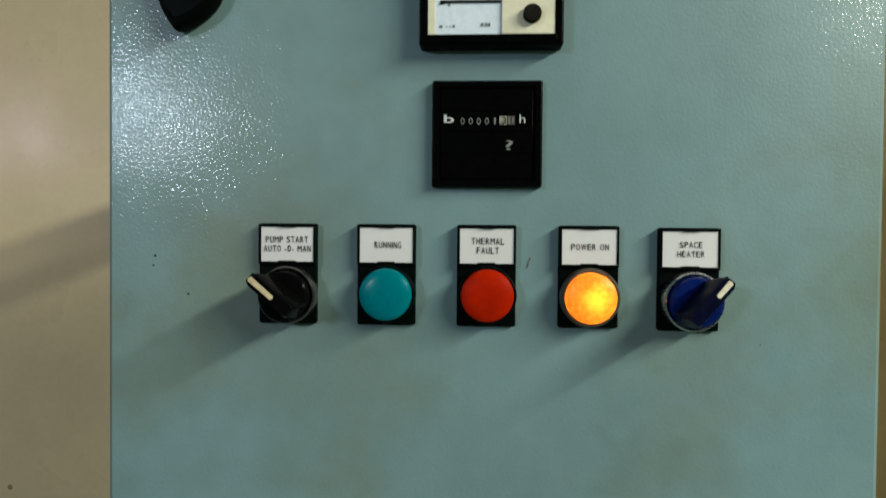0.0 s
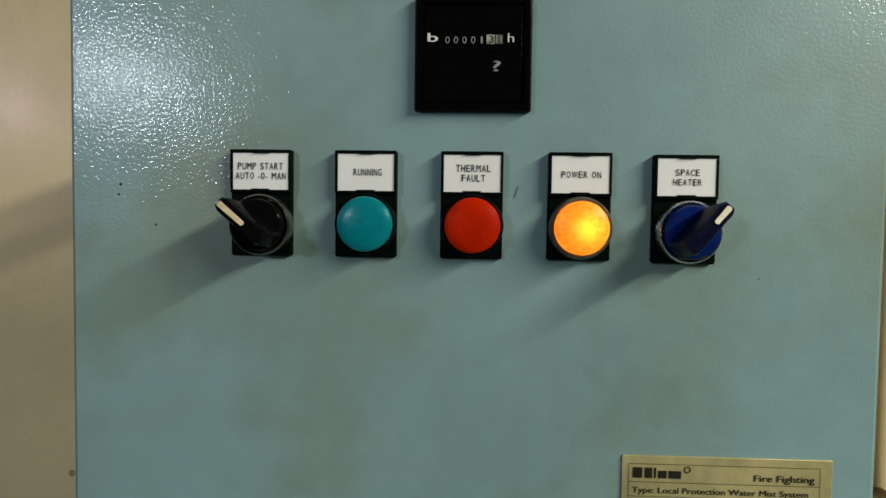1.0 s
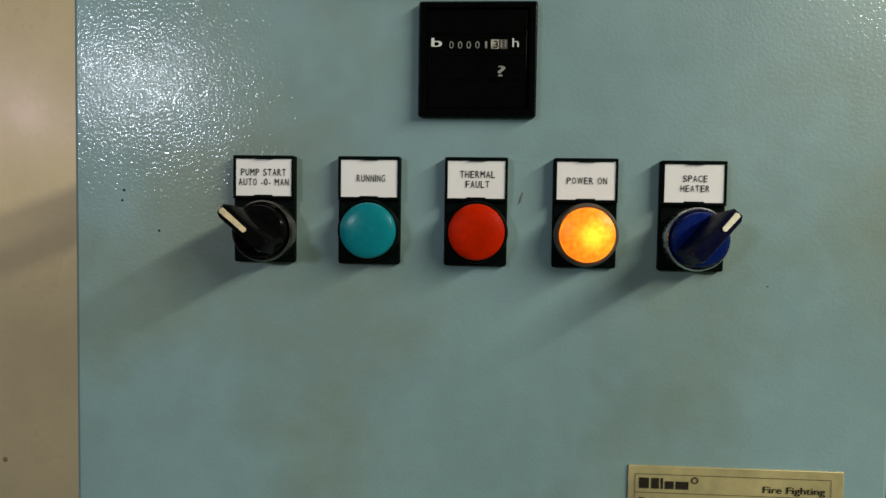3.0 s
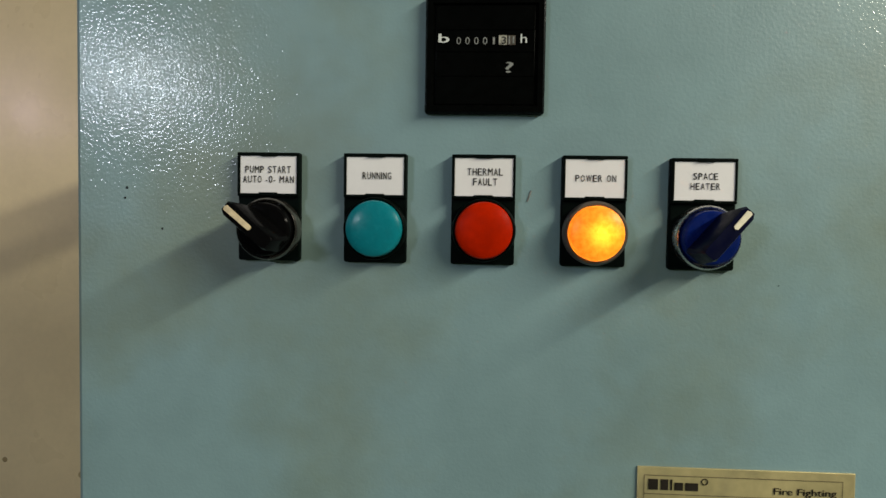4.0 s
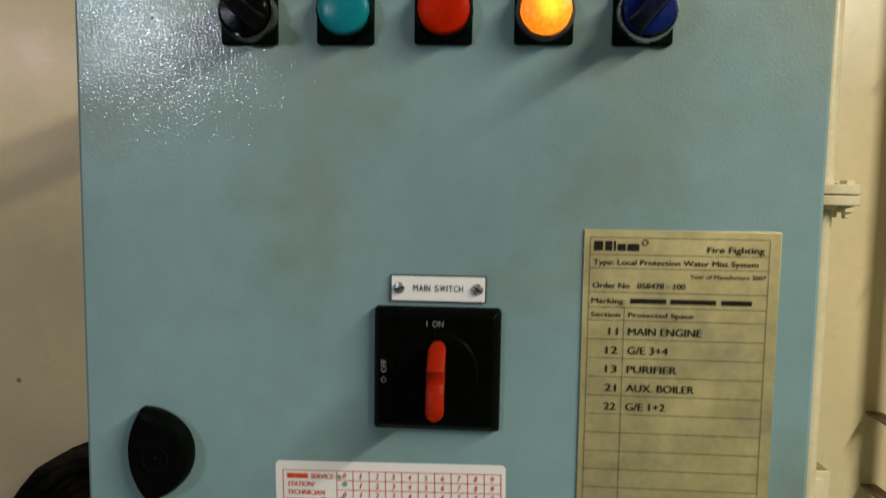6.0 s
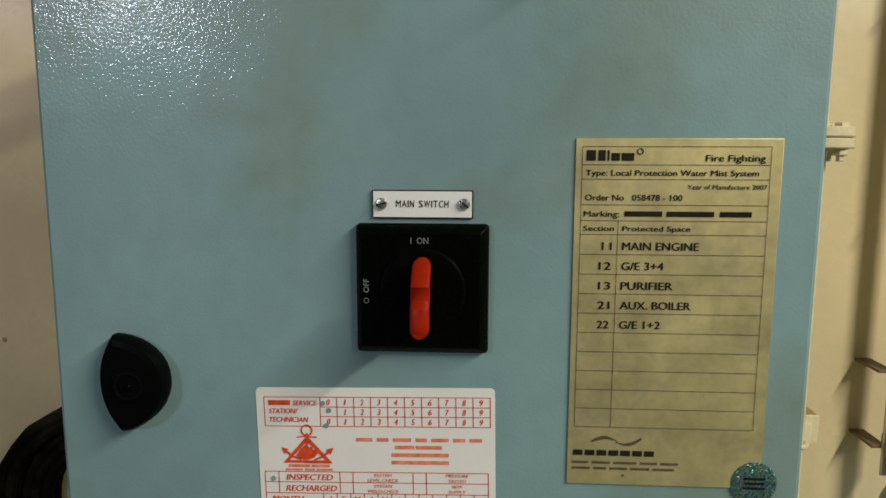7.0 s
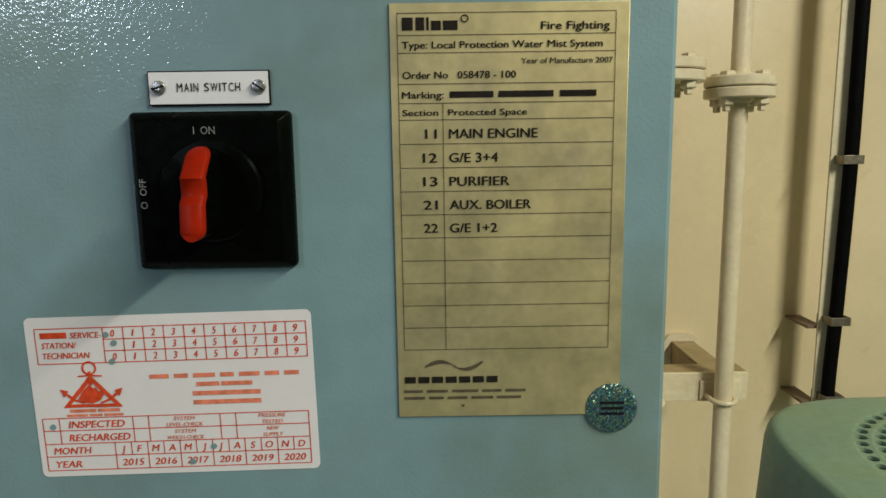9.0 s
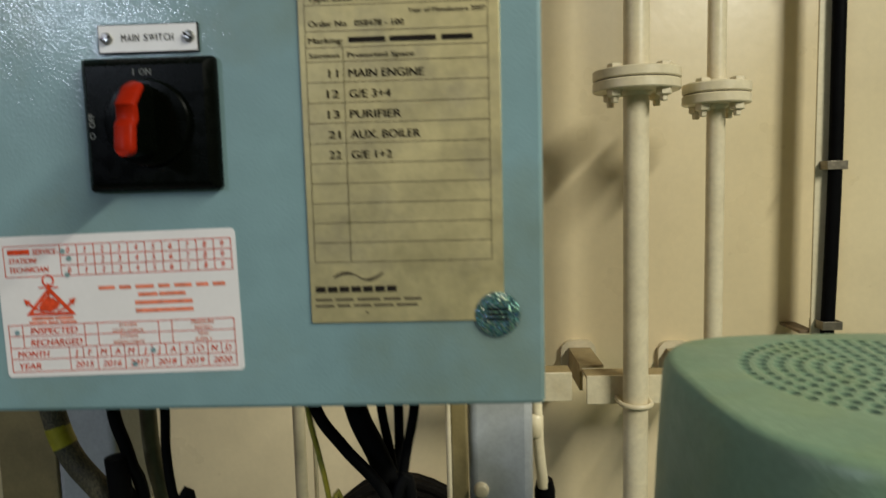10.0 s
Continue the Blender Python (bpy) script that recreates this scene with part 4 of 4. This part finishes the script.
def u_bolt(cx, cy, r, z, y_back, parent):
    pts = [(cx - r - 0.005, y_back, z)] + [(cx + (r + 0.005) * math.cos(a), cy - (r + 0.005) * math.sin(a), z - 0.0) for a in [radians(180 - 15 * k) for k in range(13)]] + [(cx + r + 0.005, y_back, z)]
    part("u_bolt", tube(bmesh.new(), pts, 0.0045, n=10, smooth_line=False), PIPE_PAINT, parent)


sup = support(0.570, 0.836, 0.832, 0.8140, 0.8660, 0.812, "cream angle-iron pipe support welded to the bulkhead")
u_bolt(0.6485, 0.800, 0.0213, 0.8270, 0.834, sup)
u_bolt(0.7818, 0.805, 0.0150, 0.8270, 0.834, sup)
part("backing_pad", bm_box(0.7510, 0.8210, 0.8270, 0.8320, 0.8155, 0.8530, 0.001), PIPE_PAINT, sup)
support(0.30, 0.545, 0.840, 0.8180, 0.8710, 0.612, "cream angle-iron support welded to the bulkhead")

# cable run ----------------------------------------------------------------------------------------
run = thing("cable_run", (1.046, 0.94, 0.0), "black cable clipped to a cream flat bar on wall arms", "cable")
part("cable", tube(bmesh.new(), [(1.040, 0.935, 0.30), (1.041, 0.935, 0.77), (1.046, 0.936, 0.94), (1.051, 0.936, 1.22), (1.050, 0.936, 1.51), (1.048, 0.936, 2.1), (1.048, 0.936, 2.5)], 0.0122, n=16), CABLE, run)
part("flat_bar", bm_box(1.022, 1.063, 0.951, 0.956, 0.70, CEIL, 0.001), PIPE_PAINT, run)
for z in (0.766, 0.921, 1.223, 1.61, 1.98):
    bm = bmesh.new()
    box(bm, 1.029, 1.066, 0.9205, 0.9225, z, z + 0.016, 0.0006)
    box(bm, 1.029, 1.0320, 0.9225, 0.951, z, z + 0.016, 0.0006)
    box(bm, 1.0630, 1.0660, 0.9225, 0.951, z, z + 0.016, 0.0006)
    part("clip", bm, CLIP, run, "dull steel cable clip")
for z in (0.754, 0.907):
    # a flat arm that runs from the bulkhead to the bar and turns up behind it
    bm = bmesh.new()
    box(bm, 1.004, 1.034, 0.9565, WY1, z, z + 0.006, 0.001)
    box(bm, 1.023, 1.034, 0.9565, 0.9605, z + 0.006, z + 0.030, 0.001)
    part("wall_arm", bm, RUST, run, "rusty flat steel arm")

# motor fan cowl -------------------------------------------------------------------------------------
MX, MY, MZ = 0.585, -0.006, 1.1122
HX, HY = 0.5835, 0.006
motor = thing("motor", (MX, MY, 0), "pale green painted electric motor under a perforated fan cowl", "motor")


def cowl_ring(grow, z, n=96):
    """A rounded square, bulging on its four sides."""
    pts = []
    for i in range(n):
        a = 2 * math.pi * i / n
        c, q = math.cos(a), math.sin(a)
        r = (abs(c) ** 3.3 + abs(q) ** 3.3) ** (-1 / 3.3)
        pts.append((MX + (0.1125 + grow) * r * c, MY + (0.110 + grow) * r * q, z))
    return pts


rim = [(HX + 0.0772 * math.cos(2 * math.pi * i / 96), HY + 0.0772 * math.sin(2 * math.pi * i / 96), MZ) for i in range(96)]
bm = bmesh.new()
loft(bm, [cowl_ring(g, z) for g, z in ((0.018, 0.60), (0.011, 0.88), (0.0035, 1.05), (0.0008, 1.1020), (0.0, 1.1062), (-0.0010, 1.1092), (-0.0030, 1.1111), (-0.0065, 1.1118))] + [rim], cap1=False)
cowl = part("cowl", bm, COWL, motor, smooth=60)
part("motor_body", lathe(bmesh.new(), (MX, MY, 0), [(0.08, 0.02), (0.10, 0.05), (0.10, 0.61)], "z", 48), COWL, motor)
part("foot", bm_box(MX - 0.12, MX + 0.12, MY - 0.12, MY + 0.12, 0.0, 0.03, 0.004), COWL, motor)
# No fan is modelled: a flat disc, coloured dark as the cowl's inner shade.
part("fan", lathe(bmesh.new(), (HX, HY, 0), [(0.092, MZ - 0.045), (0.091, MZ - 0.0445), (0.02, MZ - 0.044)], "z", 48), COWL_SHADE, cowl, "plain dark disc for the shade inside the cowl")


def grille():
    """Top disc with rings of round holes: a patch round each hole."""
    bm = bmesh.new()
    z1, z0, step = MZ, MZ - 0.0028, 0.0091
    for k in range(8):
        r = 0.0725 - step * k
        n = max(int(round(2 * math.pi * r / 0.0088)), 5)
        ro, ri = (0.0772 if k == 0 else r + step / 2), r - step / 2
        hole = 0.0031
        for i in range(n):
            a0, a1 = 2 * math.pi * (i + 0.5 * (k % 2)) / n, 2 * math.pi * (i + 1 + 0.5 * (k % 2)) / n
            mid, m = (a0 + a1) / 2, 16
            outer, inner, low = [], [], []
            for j in range(m):
                b = 2 * math.pi * j / m
                c, s = math.cos(b), math.sin(b)
                q = max(abs(c), abs(s))
                fr, fa = c / q, s / q
                rr = r + (fr * (ro - r) if fr > 0 else fr * (r - ri))
                aa = mid + fa * (a1 - a0) / 2
                outer.append(bm.verts.new((HX + rr * math.cos(aa), HY + rr * math.sin(aa), z1)))
                hx, hy = r + hole * c, hole * s
                px, py = hx * math.cos(mid) - hy * math.sin(mid), hx * math.sin(mid) + hy * math.cos(mid)
                inner.append(bm.verts.new((HX + px, HY + py, z1 - 0.0003)))
                low.append(bm.verts.new((HX + px, HY + py, z0)))
            for j in range(m):
                bm.faces.new((outer[j], outer[(j + 1) % m], inner[(j + 1) % m], inner[j]))
                bm.faces.new((inner[j], inner[(j + 1) % m], low[(j + 1) % m], low[j]))
    lathe(bm, (HX, HY, 0), [(0.0043, z1), (0.002, z1 + 0.0003)], "z", 20, cap0=False)
    return bm


part("grille", grille(), COWL, motor, "perforated cowl top")

# cables under the cabinet ----------------------------------------------------------------------------
def cable(name, pts, r, mat, label, category="cable", group="cables under the cabinet"):
    return tagged(part(name, tube(bmesh.new(), pts, r), mat), label, category, group)


braided = thing("braided_cable", (0.04, 0.14, 1.1), "grimy braided cable with a yellow tag under the cabinet", "cable", "cables under the cabinet")
part("sheath", tube(bmesh.new(), [(0.036, 0.14, 1.104), (0.043, 0.14, 1.05), (0.055, 0.14, 1.015), (0.086, 0.14, 0.975), (0.125, 0.15, 0.90), (0.14, 0.16, 0.70), (0.14, 0.16, 0.0)], 0.0088), BRAID, braided)
part("tag", tube(bmesh.new(), [(0.0446, 0.14, 1.0410), (0.0470, 0.14, 1.0330), (0.0500, 0.14, 1.0255)], 0.0091), YELLOW, braided, "yellow cable tag")
cable("black_cable", [(0.097, 0.12, 1.104), (0.101, 0.12, 1.055), (0.110, 0.12, 1.022), (0.116, 0.13, 0.95), (0.12, 0.14, 0.6), (0.12, 0.14, 0.0)], 0.0046, CABLE, "black cable hanging under the cabinet")
cable("black_cable", [(0.1020, 0.116, 1.026), (0.1040, 0.116, 0.99), (0.106, 0.12, 0.90), (0.11, 0.12, 0.0)], 0.0080, CABLE, "thick black cable sleeve under the cabinet")
cable("olive_conduit", [(0.1135, 0.145, 1.104), (0.1135, 0.145, 1.045), (0.1155, 0.145, 1.01), (0.1225, 0.15, 0.95), (0.15, 0.16, 0.70), (0.15, 0.16, 0.0)], 0.0062, OLIVE, "olive-grey flexible conduit under the cabinet", "conduit")
cable("black_cable", [(0.139, 0.12, 1.104), (0.1385, 0.12, 1.055), (0.1375, 0.12, 1.025), (0.142, 0.12, 0.985), (0.155, 0.13, 0.90), (0.16, 0.14, 0.0)], 0.0034, CABLE, "slim black cable hanging under the cabinet")
cable("earth_wire", [(0.2465, 0.10, 1.104), (0.2485, 0.10, 1.062), (0.2545, 0.10, 1.032), (0.2605, 0.10, 0.998), (0.27, 0.11, 0.90), (0.27, 0.11, 0.0)], 0.0019, EARTH, "green-yellow earth wire under the cabinet", "wire")
for pts, r in (([(0.244, 0.10, 1.104), (0.255, 0.10, 1.062), (0.273, 0.10, 1.036), (0.302, 0.10, 0.998), (0.32, 0.11, 0.92), (0.32, 0.12, 0.0)], 0.0042),
               ([(0.270, 0.12, 1.104), (0.279, 0.12, 1.055), (0.293, 0.12, 1.022), (0.304, 0.12, 0.985), (0.31, 0.12, 0.90), (0.31, 0.12, 0.0)], 0.0082),
               ([(0.291, 0.13, 1.104), (0.295, 0.13, 1.054), (0.301, 0.13, 1.018), (0.306, 0.13, 0.98), (0.315, 0.13, 0.90), (0.315, 0.13, 0.0)], 0.0034),
               ([(0.306, 0.14, 1.104), (0.3065, 0.14, 1.05), (0.306, 0.14, 1.015), (0.305, 0.14, 0.98), (0.305, 0.14, 0.90), (0.305, 0.14, 0.0)], 0.0036),
               ([(0.3245, 0.12, 1.104), (0.320, 0.12, 1.057), (0.313, 0.12, 1.023), (0.308, 0.12, 0.985), (0.30, 0.12, 0.90), (0.30, 0.12, 0.0)], 0.0036)):
    cable("black_cable", pts, r, CABLE, "black cable hanging in a bunch under the cabinet")

# post, slim pipes and coils behind ---------------------------------------------------------------------
post = thing("support_post", (0.385, 0.25, 0), "blue-grey painted steel post carrying the cabinet", "post")
part("column", bm_box(0.358, 0.415, 0.225, 0.290, 0.0, 1.12, 0.008, 3), GREY_PAINT, post)
part("bolt", lathe(bmesh.new(), (0.3685, 0.2245, 0.9465), [(0.0068, 0.001), (0.0068, -0.003), (0.005, -0.0052), (0.002, -0.0058)], n=20), PIPE_PAINT, post, "pale round bolt head")
# Added strip: its brown stands in for shade on the post.
part("shaded_side", bm_box(0.3425, 0.3575, 0.227, 0.235, 0.0, 1.118, 0.002), POST_SHADE, post, "added side strip, brown for the post's shaded side")
part("mounting_plate", bm_box(0.03, 0.42, 0.2155, 0.2240, 1.12, 1.76, 0.002), GREY_PAINT, post)
# Unseen bar, added to cast a sloped shadow on the bulkhead.
part("unseen_shade_bar", bm_box(0.035, 0.080, 0.2245, WY1, 1.683, 1.757, 0.002), GREY_PAINT, post)
part("base_flange", bm_box(0.33, 0.434, 0.21, 0.305, 0.0, 0.012, 0.002), GREY_PAINT, post)
post2 = thing("support_post", (-0.01, 0.25, 0), "blue-grey steel post with a shade-brown side strip under the cabinet", "post")
part("column", bm_box(-0.014, 0.041, 0.225, 0.290, 0.0, 1.118, 0.006, 3), GREY_PAINT, post2)
# Wider added strip, shade of this post put into its brown.
part("shaded_side", bm_box(-0.068, -0.0145, 0.226, 0.234, 0.0, 1.118, 0.002), POST_SHADE, post2, "added side strip, brown for the post's shaded side")
part("base_flange", bm_box(-0.075, 0.060, 0.21, 0.305, 0.0, 0.012, 0.002), GREY_PAINT, post2)
for x, y, r, lab_ in ((0.135, 0.50, 0.0080, "thin cream pipe standing behind the cabinet"), (0.332, 0.50, 0.0045, "very thin cream tube standing behind the cabinet"), (0.150, 0.52, 0.0030, "very thin cream tube standing behind the cabinet")):
    tagged(part("thin_pipe", lathe(bmesh.new(), (x, y, 0), [(r, 0.0), (r, CEIL)], "z", 20), PIPE_PAINT), lab_, "pipe", "thin pipes behind the cabinet")
valve = thing("small_fitting", (0.427, 0.30, 0.0), "cream painted slim pipe with couplings and a black lower end", "pipe")
part("pipe", tube(bmesh.new(), [(0.424, 0.305, 1.12), (0.427, 0.305, 0.97), (0.432, 0.305, 0.91)], 0.0055, steps=4), PIPE_PAINT, valve)
part("coupling", lathe(bmesh.new(), (0.4245, 0.305, 0), [(0.0055, 0.962), (0.0085, 0.965), (0.0085, 0.984), (0.0055, 0.987)], "z", 6), PIPE_PAINT, valve)
part("black_end", lathe(bmesh.new(), (0.434, 0.31, 0), [(0.0105, 0.0), (0.0105, 0.905), (0.008, 0.916)], "z", 20), CABLE, valve, "black sleeve")


def coil(cx, cy, cz, R, turns, r, rows, label):
    bm = bmesh.new()
    pts = []
    rng = random.Random(int(R * 1000))
    for k in range(turns * 28 + 1):
        a = 2 * math.pi * k / 28
        ring_no = k / 28
        rad = R - r - (ring_no % rows) * r * 1.7 + rng.uniform(-0.002, 0.002)
        pts.append((cx + rad * math.cos(a), cy - r + (int(ring_no) // rows) * -2 * r + rng.uniform(-0.001, 0.001), cz + rad * math.sin(a)))
    tube(bm, pts, r, n=10, smooth_line=False)
    return tagged(part("cable_coil", bm, DUSTY_BLACK), label, "cable coil")


coil(-0.584, WY1, 0.553, 0.250, 12, 0.013, 5, "coil of thick black cable hung on the bulkhead")
coil(0.205, WY1, 0.430, 0.180, 6, 0.012, 3, "smaller coil of black cable hung low on the bulkhead")
